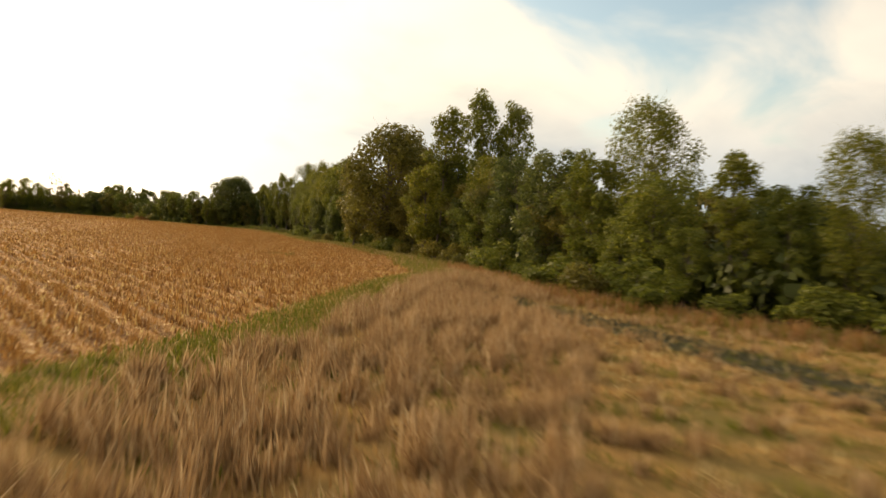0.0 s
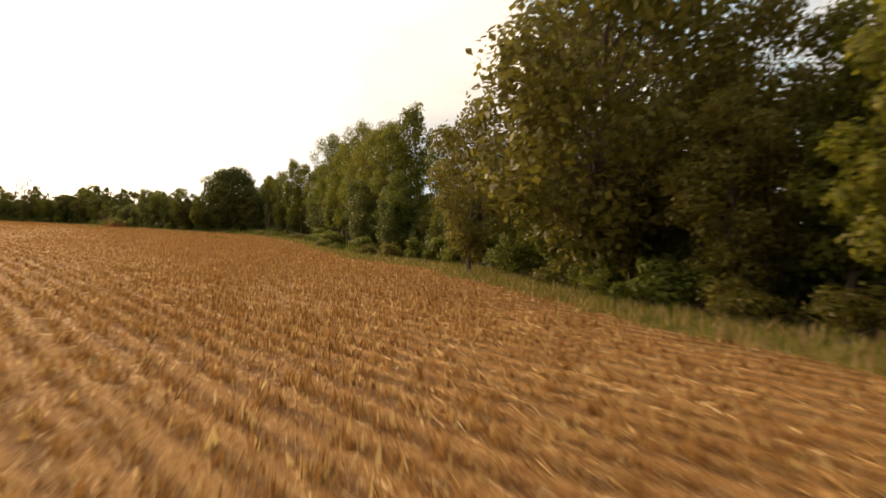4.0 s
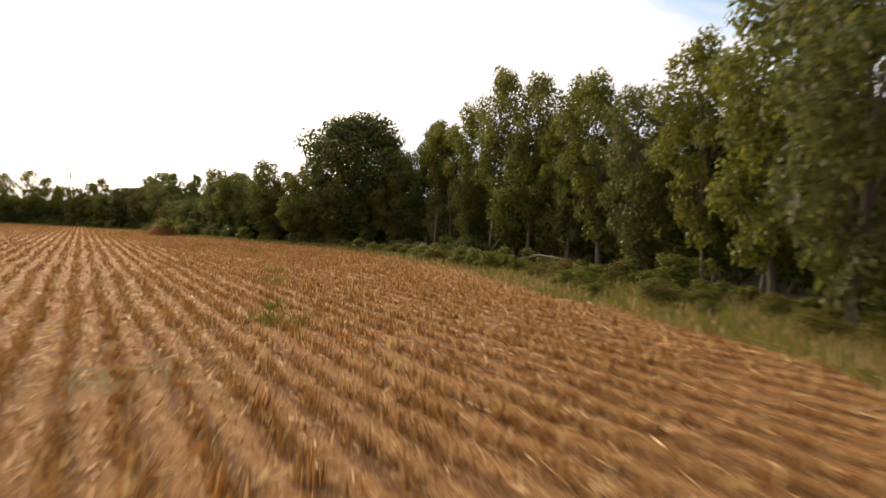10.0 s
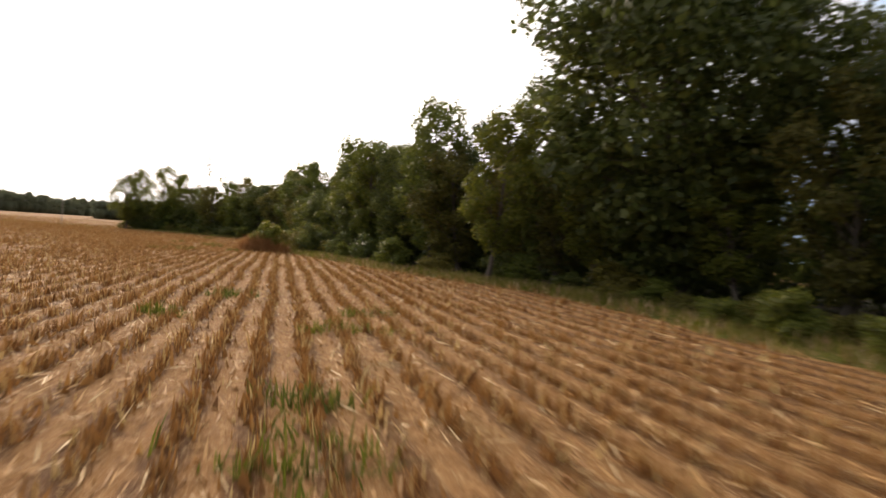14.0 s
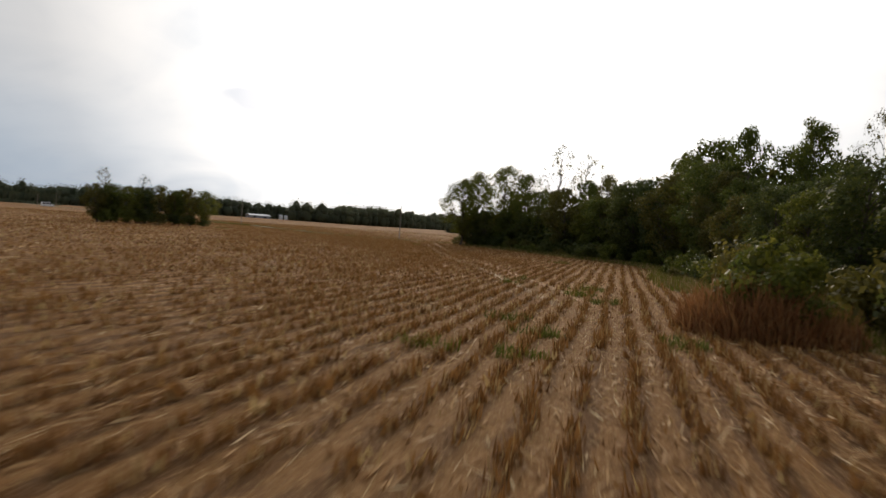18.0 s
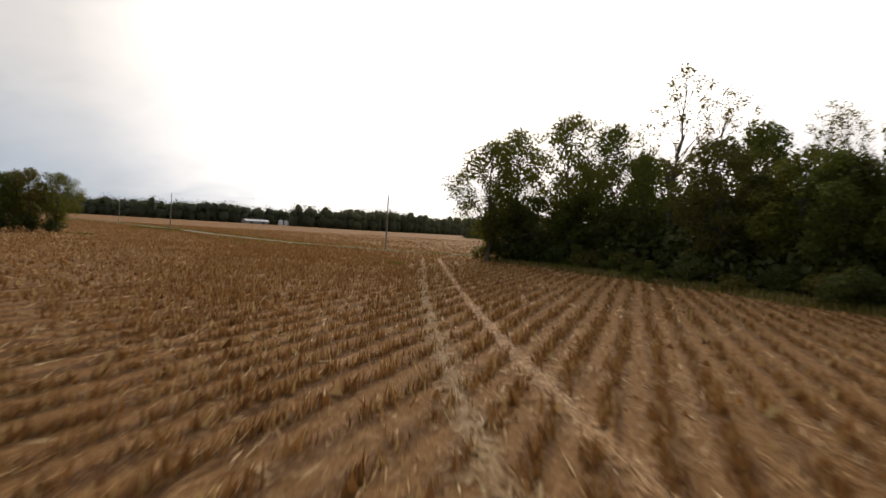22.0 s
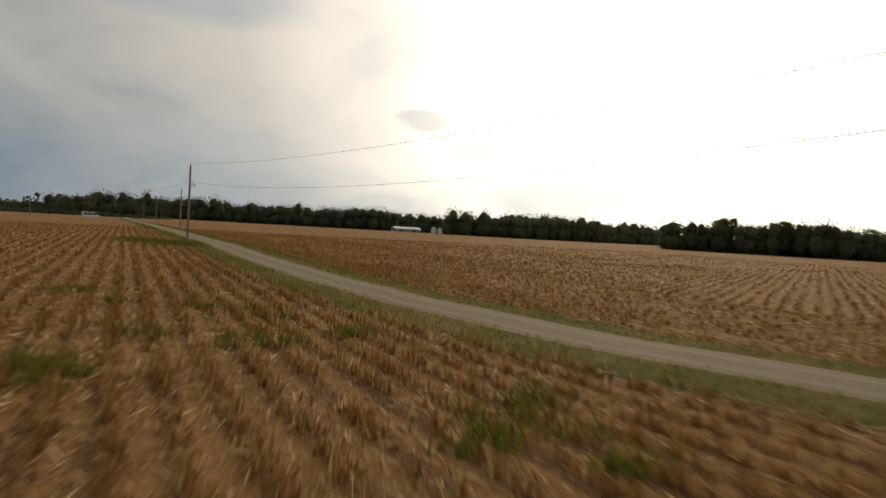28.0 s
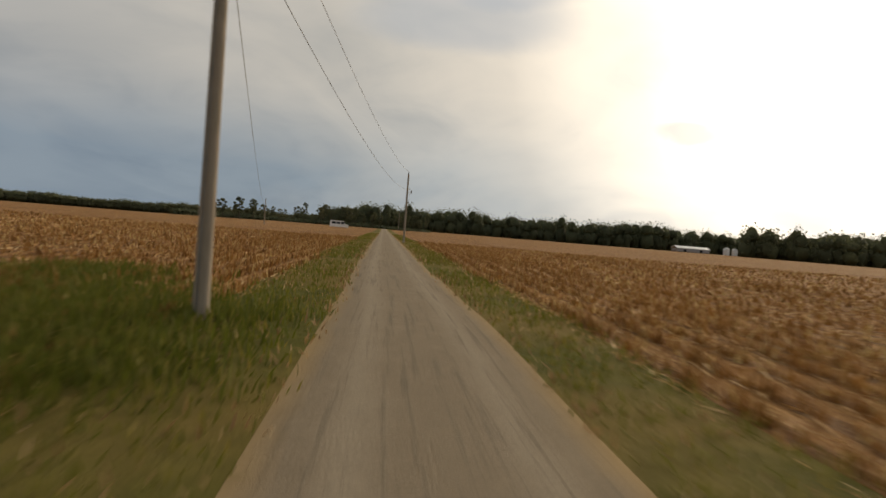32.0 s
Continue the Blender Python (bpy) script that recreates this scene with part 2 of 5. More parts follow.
def field_material():
    k = Nodes("stubble_soil")
    place = k.n("ShaderNodeSeparateXYZ", Vector=k.co)
    side = k.math("SUBTRACT", k.math("MULTIPLY", place.outputs[0], 0.18), place.outputs[1])
    west = k.math("MULTIPLY", k.ramp(place.outputs[0], -223.5, -224.5), k.ramp(side, -343.7, -342.7))

    def along(scale=(1, 1, 1), extra=0.0):
        return k.mix(west, k.turn(extra - ROWS, scale), k.turn(extra - ROWS_WEST, scale))

    rc = along()
    wob = k.noise(0.35, 2, co=rc)
    sep = k.n("ShaderNodeSeparateXYZ", Vector=rc)
    x = k.math("ADD", sep.outputs[0], k.math("MULTIPLY", k.math("SUBTRACT", wob, 0.5), 0.14))
    # stalks stand on dark soil, their shadow painted in; chaff fills the gaps between the rows
    wave = k.math("COSINE", k.math("MULTIPLY", x, 2 * math.pi / ROW_GAP), 0.0)
    row = k.ramp(wave, 0.6, -0.6)
    streak = k.noise(1.0, 5, 0.65, co=along((6.0, 0.9, 1)))
    big = k.noise(0.045, 4)
    midn = k.noise(0.6, 5, 0.6)
    fine = k.noise(14, 4, 0.7)
    passes = k.noise(1.0, 2, co=along((0.16, 0.004, 1)))
    clod = k.noise(4.5, 6, 0.72, co=along((1.0, 0.5, 1)))
    chaff = k.noise(22, 3, 0.75, co=along((1.0, 0.4, 1), 20))
    broken = k.ramp(k.noise(0.07, 4, 0.6), 0.38, 0.62, 0.15, 1.0)
    band = k.math("MULTIPLY", broken, k.math("SINE", k.math("MULTIPLY", k.math("ADD", x, k.math("MULTIPLY", k.noise(0.12, 3), 1.6)), math.pi / ROW_GAP), 0.0))
    soil = k.mix(midn, (0.115, 0.050, 0.020), (0.215, 0.100, 0.040))
    straw = k.mix(k.ramp(fine, 0.3, 0.7), (0.245, 0.110, 0.038), (0.48, 0.245, 0.087))
    cut = k.noise(2.6, 6, 0.68, co=along((1.0, 0.42, 1)), dist=0.3)
    over = k.math("ADD", cut, k.math("ADD", k.math("MULTIPLY", band, 0.03), k.math("ADD", k.math("MULTIPLY", k.math("SUBTRACT", row, 0.35), 0.26), k.math("MULTIPLY", k.math("SUBTRACT", clod, 0.5), 0.35))))
    col = k.mix(k.ramp(over, 0.45, 0.62), soil, straw)
    col = k.mix(k.ramp(streak, 0.55, 0.66, 0.0, 0.35), col, (0.50, 0.285, 0.115))
    col = k.mix(k.ramp(big, 0.35, 0.7, 0.0, 0.45), col, (0.215, 0.105, 0.040))
    col = k.mix(k.ramp(passes, 0.42, 0.60, 0.0, 0.20), col, (0.46, 0.25, 0.095))
    col = k.mix(k.ramp(chaff, 0.56, 0.64, 0.0, 0.60), col, (0.70, 0.47, 0.23))
    col = k.mix(k.ramp(chaff, 0.44, 0.36, 0.0, 0.50), col, (0.070, 0.032, 0.014))
    green = k.math("MULTIPLY", k.ramp(k.noise(0.10, 5, 0.7), 0.58, 0.70), k.ramp(midn, 0.42, 0.6))
    col = k.mix(k.math("MULTIPLY", green, 0.55), col, (0.11, 0.125, 0.040))
    h = k.math("ADD", k.math("MULTIPLY", row, -0.5), k.math("ADD", k.math("MULTIPLY", clod, 1.2), k.math("MULTIPLY", fine, 0.3)))
    return k.done(col, 0.92, h, 1.0, 0.16, spec=0.12)


def blade_material(name, a, b, c, through=0.35, rough=0.7):
    """Leaves, straw and grass: a colour for each blade, light passing through."""
    k = Nodes(name)
    r = k.n("ShaderNodeNewGeometry").outputs["Random Per Island"]
    o = k.n("ShaderNodeObjectInfo").outputs["Random"]
    col = k.mix(k.ramp(r, 0.0, 0.6), a, b)
    col = k.mix(k.ramp(r, 0.75, 1.0), col, c)
    tint = k.mix(o, (0.80, 0.86, 0.80), (1.18, 1.10, 0.95))
    col = k.mix(1.0, col, tint, "MULTIPLY")
    blot = k.noise(0.5, 3)
    col = k.mix(k.ramp(blot, 0.35, 0.65, 0.0, 0.30), col, a)
    m = k.done(col, rough, spec=0.25)
    tr = k.n("ShaderNodeBsdfTranslucent", Color=col)
    ms = k.n("ShaderNodeMixShader", Fac=through)
    k.t.links.new(k.bsdf.outputs[0], ms.inputs[1])
    k.t.links.new(tr.outputs[0], ms.inputs[2])
    k.t.links.new(ms.outputs[0], k.t.nodes["Material Output"].inputs["Surface"])
    return m


def bark_material(name, a, b):
    k = Nodes(name)
    st = k.noise(1.0, 5, 0.65, co=k.n("ShaderNodeMapping", Vector=k.co, Scale=(9, 9, 1.2)).outputs[0])
    bl = k.noise(0.8, 3)
    col = k.mix(st, a, b)
    col = k.mix(k.ramp(bl, 0.5, 0.7, 0.0, 0.5), col, (0.13, 0.13, 0.09))
    return k.done(col, 0.9, st, 0.8, 0.04, spec=0.15)


def earth_material(name, a, b, c, s=1.0):
    k = Nodes(name)
    n1, n2, n3 = k.noise(0.25 * s, 4), k.noise(2.2 * s, 5, 0.65), k.noise(18 * s, 4, 0.7)
    col = k.mix(k.ramp(n2, 0.35, 0.65), a, b)
    col = k.mix(k.ramp(n1, 0.42, 0.62, 0.0, 0.8), col, c)
    col = k.mix(k.ramp(n3, 0.35, 0.7, 0.0, 0.4), col, a)
    return k.done(col, 0.95, k.math("ADD", n2, n3), 0.8, 0.08, spec=0.1)


def gravel_material():
    k = Nodes("gravel_lane")
    n1, n2, n3 = k.noise(0.3, 4), k.noise(3.0, 5, 0.65), k.noise(45, 3, 0.7)
    uv = k.t.nodes.new("ShaderNodeUVMap").outputs[0]
    sep = k.n("ShaderNodeSeparateXYZ", Vector=uv)
    u = k.math("ADD", sep.outputs[0], k.math("MULTIPLY", k.math("SUBTRACT", k.noise(0.5, 3), 0.5), 0.16))
    rut = k.math("ABSOLUTE", k.math("SUBTRACT", k.math("ABSOLUTE", k.math("SUBTRACT", u, 0.5), 0.0), 0.24), 0.0)
    inrut = k.ramp(rut, 0.0, 0.12, 1.0, 0.0)
    lengthwise = k.noise(1.0, 5, 0.7, co=k.n("ShaderNodeMapping", Vector=uv, Scale=(26, 0.25, 1)).outputs[0])
    col = k.mix(n2, (0.210, 0.155, 0.100), (0.305, 0.238, 0.158))
    col = k.mix(k.math("MULTIPLY", inrut, 0.5), col, (0.41, 0.335, 0.242))
    col = k.mix(k.ramp(lengthwise, 0.52, 0.66, 0.0, 0.75), col, (0.15, 0.115, 0.08))
    col = k.mix(k.ramp(n3, 0.3, 0.75, 0.0, 0.5), col, (0.20, 0.17, 0.13))
    edge = k.ramp(k.math("ABSOLUTE", k.math("SUBTRACT", u, 0.5), 0.0), 0.40, 0.52)
    col = k.mix(k.math("MULTIPLY", edge, 0.8), col, (0.36, 0.24, 0.11))
    return k.done(col, 0.93, k.math("ADD", n3, n2), 0.6, 0.03, spec=0.15)


def plain_material(name, a, b, scale=3.0, rough=0.6, metal=0.0):
    k = Nodes(name)
    n = k.noise(scale, 5, 0.6)
    return k.done(k.mix(k.ramp(n, 0.35, 0.7), a, b), rough, n, 0.2, 0.02, metal)


M_FIELD = field_material()
M_STALK = blade_material("cut_stalks", (0.165, 0.068, 0.023), (0.49, 0.225, 0.072), (0.92, 0.65, 0.31), 0.26)
M_STRAW = blade_material("loose_straw", (0.30, 0.150, 0.058), (0.60, 0.36, 0.155), (0.86, 0.68, 0.42), 0.2)
M_DRY = blade_material("dry_grass", (0.20, 0.112, 0.055), (0.46, 0.290, 0.165), (0.72, 0.54, 0.36), 0.3)
M_GRASS = blade_material("green_grass", (0.088, 0.104, 0.016), (0.155, 0.165, 0.025), (0.31, 0.24, 0.072), 0.4)
M_RUST = blade_material("rust_weeds", (0.22, 0.100, 0.042), (0.34, 0.17, 0.072), (0.44, 0.26, 0.12), 0.4)
LEAF_MIX = 0.58
M_LEAF = [
    blade_material("leaves_mid_green", (0.080, 0.100, 0.019), (0.142, 0.164, 0.031), (0.23, 0.24, 0.05), LEAF_MIX, 0.5),
    blade_material("leaves_dark_green", (0.056, 0.074, 0.021), (0.100, 0.120, 0.032), (0.165, 0.178, 0.047), LEAF_MIX, 0.45),
    blade_material("leaves_yellow_green", (0.096, 0.114, 0.019), (0.160, 0.170, 0.028), (0.25, 0.235, 0.048), LEAF_MIX, 0.5),
    blade_material("leaves_olive", (0.102, 0.094, 0.022), (0.160, 0.140, 0.031), (0.22, 0.185, 0.05), LEAF_MIX, 0.5),
]
# distance haze is put into this colour: paler and bluer than the near leaves
M_FAR_HAZY = blade_material("hazy_far_foliage", (0.098, 0.112, 0.070), (0.140, 0.155, 0.092), (0.180, 0.190, 0.105), 0.5)
M_BARK = bark_material("grey_brown_bark", (0.055, 0.043, 0.032), (0.16, 0.13, 0.10))
M_PALE = bark_material("pale_bark", (0.075, 0.060, 0.045), (0.22, 0.182, 0.14))
M_DEAD = bark_material("bleached_dead_wood", (0.11, 0.088, 0.066), (0.25, 0.21, 0.165))
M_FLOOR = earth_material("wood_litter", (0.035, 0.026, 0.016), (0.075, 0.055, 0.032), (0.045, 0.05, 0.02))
M_VERGE = earth_material("grass_sod", (0.078, 0.080, 0.016), (0.150, 0.136, 0.029), (0.25, 0.166, 0.055))
M_MEADOW = earth_material("dry_meadow", (0.21, 0.120, 0.046), (0.38, 0.215, 0.080), (0.115, 0.105, 0.032), 1.3)
M_MULCH = earth_material("bare_dark_soil", (0.050, 0.046, 0.034), (0.085, 0.074, 0.050), (0.060, 0.066, 0.036), 1.6)
M_SCORCH = blade_material("dead_dark_weeds", (0.040, 0.044, 0.028), (0.075, 0.072, 0.045), (0.14, 0.12, 0.075), 0.2)
M_LANE = gravel_material()
M_POLE = bark_material("weathered_pole", (0.20, 0.16, 0.12), (0.42, 0.36, 0.29))
M_WIRE = plain_material("dull_wire", (0.16, 0.16, 0.16), (0.26, 0.26, 0.26), 5, 0.5, 0.3)
M_METAL = plain_material("galvanised_metal", (0.32, 0.33, 0.34), (0.48, 0.49, 0.50), 6, 0.4, 0.7)
M_CERAMIC = plain_material("brown_ceramic", (0.06, 0.03, 0.02), (0.10, 0.05, 0.03), 6, 0.25)
M_WHITE = plain_material("white_paint", (0.72, 0.72, 0.70), (0.82, 0.82, 0.80), 2, 0.5)
M_GLASS = plain_material("dark_window_glass", (0.02, 0.025, 0.03), (0.03, 0.035, 0.04), 2, 0.08)
M_RUBBER = plain_material("black_rubber", (0.015, 0.015, 0.015), (0.03, 0.03, 0.03), 9, 0.8)
M_ROOF = plain_material("grey_sheet_roof", (0.30, 0.30, 0.31), (0.42, 0.42, 0.43), 1.5, 0.45, 0.3)
M_DARK = plain_material("dark_machine_paint", (0.06, 0.035, 0.025), (0.11, 0.06, 0.04), 3, 0.6)

# ---------------- plan ----------------
# field side of the wood, from the start of the flight to its end by the lane
EDGE = [(34, 4), (23, 12), (14, 21), (8, 28), (4, 42), (1.5, 54), (-1.2, 66), (-7, 76), (-10, 88), (-14, 102), (-20, 109), (-26.5, 121),
        (-33, 146), (-39, 170), (-47, 190), (-58, 205), (-72, 219), (-82, 226), (-92, 231.5), (-103, 238), (-114, 247),
        (-126, 256), (-136, 266), (-147, 279), (-166, 286), (-181, 289.5), (-193, 293), (-201, 293), (-203, 298), (-199, 307), (-190, 319)]
LANE = [(-186, 334), (-196, 322), (-205, 312), (-211, 303.8), (-217, 297.3), (-222.5, 293.2), (-228.5, 289.3), (-234.5, 286.1), (-241, 283.9), (-247, 282.3), (-254, 280.72),
        (-262, 279.45), (-272, 277.9), (-282, 276.3), (-290, 274.95), (-300, 273.2), (-335, 267.4), (-440, 250), (-560, 230), (-700, 207)]
RISE = np.array([(236, 0.0), (246, 0.03), (254, 0.09), (262, 0.17), (270, 0.26), (282, 0.42), (300, 0.58), (340, 0.82), (460, 1.2), (560, 1.9), (680, 3.0), (1300, 3.4)])


def gz(x, y):
    """Height of the ground: low swells a few centimetres high, and a long rise to the west."""
    rise = np.interp(-np.asarray(x, float), RISE[:, 0], RISE[:, 1]) * np.clip(np.asarray(y, float) / 180, 0, 1)
    return rise + 0.03 * np.sin(x * 0.21 + 1.3) * np.cos(y * 0.17) + 0.02 * np.sin(x * 0.63 + y * 0.49)


def smooth(points, step):
    """Points along a rounded line through the given ones, about step apart."""
    p = np.array(points, float)
    p = np.vstack([2 * p[0] - p[1], p, 2 * p[-1] - p[-2]])
    out = []
    for i in range(1, len(p) - 2):
        a, b, c, d = p[i - 1:i + 3]
        n = max(2, int(np.linalg.norm(c - b) / step))
        for t in np.arange(n)[:, None] / n:
            out.append((0.5 * (2 * b + (c - a) * t + (2 * a - 5 * b + 4 * c - d) * t * t + (3 * b - a - 3 * c + d) * t ** 3)).ravel())
    out.append(p[-2])
    return np.array(out)


def normals(line):
    d = np.gradient(line, axis=0)
    d /= np.linalg.norm(d, axis=1, keepdims=True) + 1e-9
    return np.stack([d[:, 1], -d[:, 0]], 1)      # to the right of the way along


def far_from(line, p):
    """Distance of each of the points p to a densely sampled line, and the index of its nearest sample."""
    best, idx = np.full(len(p), 1e9), np.zeros(len(p), int)
    for i in range(0, len(p), 4000):
        d = np.linalg.norm(p[i:i + 4000, None, :] - line[None], axis=2)
        idx[i:i + 4000] = d.argmin(1)
        best[i:i + 4000] = d.min(1)
    return best, idx


edge_line = smooth(EDGE, 1.5)
edge_n = normals(edge_line)
lane_line = smooth(LANE, 2.0)
lane_n = normals(lane_line)


def beyond_edge(p):
    """Metres into the wood (negative: out in the field)."""
    d, i = far_from(edge_line, p)
    return np.where(((p - edge_line[i]) * edge_n[i]).sum(1) > 0, d, -d)


# ---------------- mesh helpers ----------------
def mesh_np(name, v, f, mats, smooth_faces=False, mat_index=None):
    """A mesh from arrays: v (n, 3), f (m, k) with k corners a face."""
    me = bpy.data.meshes.new(name)
    v, f = np.asarray(v, np.float32), np.asarray(f, np.int32)
    me.vertices.add(len(v))
    me.vertices.foreach_set("co", v.ravel())
    k = f.shape[1]
    me.loops.add(f.size)
    me.loops.foreach_set("vertex_index", f.ravel())
    me.polygons.add(len(f))
    me.polygons.foreach_set("loop_start", np.arange(len(f), dtype=np.int32) * k)
    me.polygons.foreach_set("loop_total", np.full(len(f), k, np.int32))
    if smooth_faces:
        me.polygons.foreach_set("use_smooth", np.ones(len(f), bool))
    for m in (mats if isinstance(mats, (list, tuple)) else [mats]):
        me.materials.append(m)
    if mat_index is not None:
        me.polygons.foreach_set("material_index", np.asarray(mat_index, np.int32))
    me.update(calc_edges=True)
    return me


def part(name, bm, material, parent=None, label=""):
    """A bmesh or a mesh as one object under a thing or a part."""
    if isinstance(bm, bmesh.types.BMesh):
        me = bpy.data.meshes.new(name)
        bm.to_mesh(me)
        bm.free()
        me.materials.append(material)
    else:
        me = bm
    ob = new(name, me)
    ob.parent = parent
    return tagged(ob, label) if label else ob


def tube(points, radii, sides=7):
    """Arrays of a tapered tube through points."""
    p = np.array(points, float)
    d = np.gradient(p, axis=0)
    d /= np.linalg.norm(d, axis=1, keepdims=True) + 1e-9
    ref = np.where(np.abs(d[:, 2:3]) > 0.9, np.array([[1.0, 0, 0]]), np.array([[0, 0, 1.0]]))
    a = np.cross(d, ref)
    a /= np.linalg.norm(a, axis=1, keepdims=True) + 1e-9
    b = np.cross(d, a)
    th = np.linspace(0, 2 * np.pi, sides, endpoint=False)
    ring = a[:, None] * np.cos(th)[None, :, None] + b[:, None] * np.sin(th)[None, :, None]
    v = (p[:, None] + ring * np.asarray(radii, float)[:, None, None]).reshape(-1, 3)
    n, s = len(p), sides
    i = np.arange(n - 1)[:, None] * s + np.arange(s)[None]
    j = np.arange(n - 1)[:, None] * s + (np.arange(s)[None] + 1) % s
    f = np.stack([i, j, j + s, i + s], -1).reshape(-1, 4)
    return v, f


def joined(pieces):
    vs, fs, o = [], [], 0
    for v, f in pieces:
        vs.append(v)
        fs.append(f + o)
        o += len(v)
    return np.vstack(vs), np.vstack(fs)


def blades(p, height, width, lean, rng, flat=0.0):
    """Upright or leaning pointed blades (two faces each) at the points p (n, 3)."""
    n = len(p)
    th = rng.uniform(0, 2 * np.pi, n)
    side = np.stack([np.cos(th), np.sin(th), np.zeros(n)], 1) * (np.asarray(width) / 2 * np.ones(n))[:, None]
    la = rng.uniform(0, 2 * np.pi, n)
    ln = np.abs(rng.normal(0, lean, n)) + flat
    up = np.stack([np.cos(la) * np.sin(ln), np.sin(la) * np.sin(ln), np.cos(ln)], 1) * (np.asarray(height) * np.ones(n))[:, None]
    bend = np.stack([np.cos(la), np.sin(la), -0.4 * np.ones(n)], 1) * (0.25 * np.asarray(height) * np.ones(n) * np.minimum(ln, 1))[:, None]
    v = np.empty((n, 5, 3))
    v[:, 0], v[:, 1] = p - side, p + side
    v[:, 2], v[:, 3] = p + up * 0.55 + side * 0.7, p + up * 0.55 - side * 0.7
    v[:, 4] = p + up + bend
    o = np.arange(n)[:, None] * 5
    f = np.concatenate([o + [0, 1, 2], o + [0, 2, 3], o + [3, 2, 4]], 0)
    return v.reshape(-1, 3), f


def straws(p, height, width, lean, rng):
    """Thin stalks, one pointed face each, standing or leaning at the points p (n, 3)."""
    n = len(p)
    th, la = rng.uniform(0, 2 * np.pi, n), rng.uniform(0, 2 * np.pi, n)
    side = np.stack([np.cos(th), np.sin(th), np.zeros(n)], 1) * (np.asarray(width) / 2 * np.ones(n))[:, None]
    ln = np.abs(rng.normal(0, lean, n))
    up = np.stack([np.cos(la) * np.sin(ln), np.sin(la) * np.sin(ln), np.cos(ln)], 1) * (np.asarray(height) * np.ones(n))[:, None]
    v = np.stack([p - side, p + side, p + up], 1)
    return v.reshape(-1, 3), np.arange(n * 3).reshape(n, 3)


def chips(p, size, width, rng, along=0.6):
    """Flat bits of straw and leaf, one kite each, lying on the ground at slight tilts."""
    n = len(p)
    th = np.where(rng.uniform(0, 1, n) < along, np.radians(90 + np.where(west_block(p), ROWS_WEST, ROWS)) + rng.normal(0, 0.28, n), rng.uniform(0, 2 * np.pi, n))
    a = np.stack([np.cos(th), np.sin(th), rng.normal(0, 0.22, n)], 1) * (np.asarray(size) * np.ones(n) / 2)[:, None]
    b = np.stack([-np.sin(th), np.cos(th), rng.normal(0, 0.35, n)], 1) * (np.asarray(width) * np.ones(n) / 2)[:, None]
    q = p + np.array([0, 0, 0.02])
    v = np.stack([q - a, q + b + a * rng.uniform(-0.5, 0.5, (n, 1)), q + a, q - b + a * rng.uniform(-0.5, 0.5, (n, 1))], 1)
    return v.reshape(-1, 3), np.arange(n * 4).reshape(n, 4)


def sheet(line, n, offsets, lift):
    """A strip along a line with cross-section offsets (to the right positive), laid on the ground."""
    v = np.concatenate([(line + n * o)[:, None] for o in offsets], 1)
    z = gz(v[..., 0], v[..., 1]) + np.asarray(lift)[None]
    v3 = np.concatenate([v, z[..., None]], -1).reshape(-1, 3)
    m, k = len(line), len(offsets)
    i = np.arange(m - 1)[:, None] * k + np.arange(k - 1)[None]
    return v3, np.stack([i, i + 1, i + k + 1, i + k], -1).reshape(-1, 4)


# ---------------- ground ----------------
def axis_lines(lo, hi, step, reach):
    mid = np.arange(lo, hi + step, step)
    out = [1.25 ** k * step for k in range(1, 60)]
    out = np.cumsum(out)
    out = out[out < reach]
    return np.concatenate([(lo - out)[::-1], mid, hi + out])


gx, gy = axis_lines(-300, 30, 2.5, 2600), axis_lines(-15, 310, 2.5, 2600)
GX, GY = np.meshgrid(gx, gy)
gv = np.stack([GX, GY, gz(GX, GY)], -1).reshape(-1, 3)
gi = np.arange(len(gy) - 1)[:, None] * len(gx) + np.arange(len(gx) - 1)[None]
gf = np.stack([gi, gi + 1, gi + len(gx) + 1, gi + len(gx)], -1).reshape(-1, 4)
tagged(new("ground", mesh_np("ground", gv, gf, M_FIELD, True)), "harvested brown field with rows of straw stubble", "field", kind="structure")

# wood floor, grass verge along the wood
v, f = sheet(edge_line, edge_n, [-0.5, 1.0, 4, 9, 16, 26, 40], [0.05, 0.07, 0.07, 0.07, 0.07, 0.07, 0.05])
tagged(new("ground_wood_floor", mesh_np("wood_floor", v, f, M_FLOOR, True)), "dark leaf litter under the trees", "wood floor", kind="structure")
# breadth of the grass between field and wood, by metres along the edge
VERGE = [(0, 2), (40, 2), (54, 5.5), (66, 6), (80, 3), (90, 2.5), (106, 3.6), (114, 4.9), (121, 3.7), (130, 2.0), (145, 1.9), (153, 2.8), (165, 3.9), (178, 5.2), (190, 7.5), (208, 7.8), (219, 7.1), (234, 5.4), (243, 4.1), (254, 2.6), (262, 2.2),
         (300, 2.2), (320, 2.2), (340, 2.0), (360, 1.8), (385, 1.6), (400, 2.2), (431, 2)]
edge_run = np.concatenate([[0], np.cumsum(np.linalg.norm(np.diff(edge_line, axis=0), axis=1))])
vv = np.array(VERGE, float)
k = np.arange(len(edge_line))
verge_w = np.interp(edge_run, vv[:, 0], vv[:, 1]) + 0.35 * np.sin(k * 0.41) + 0.25 * np.sin(k * 0.97 + 1)
vl = np.concatenate([(edge_line - edge_n * (verge_w * q)[:, None])[:, None] for q in (1.0, 0.85, 0.5, 0.0, -0.3)], 1)
vz = gz(vl[..., 0], vl[..., 1]) + np.array([-0.01, 0.035, 0.045, 0.05, 0.062])[None]
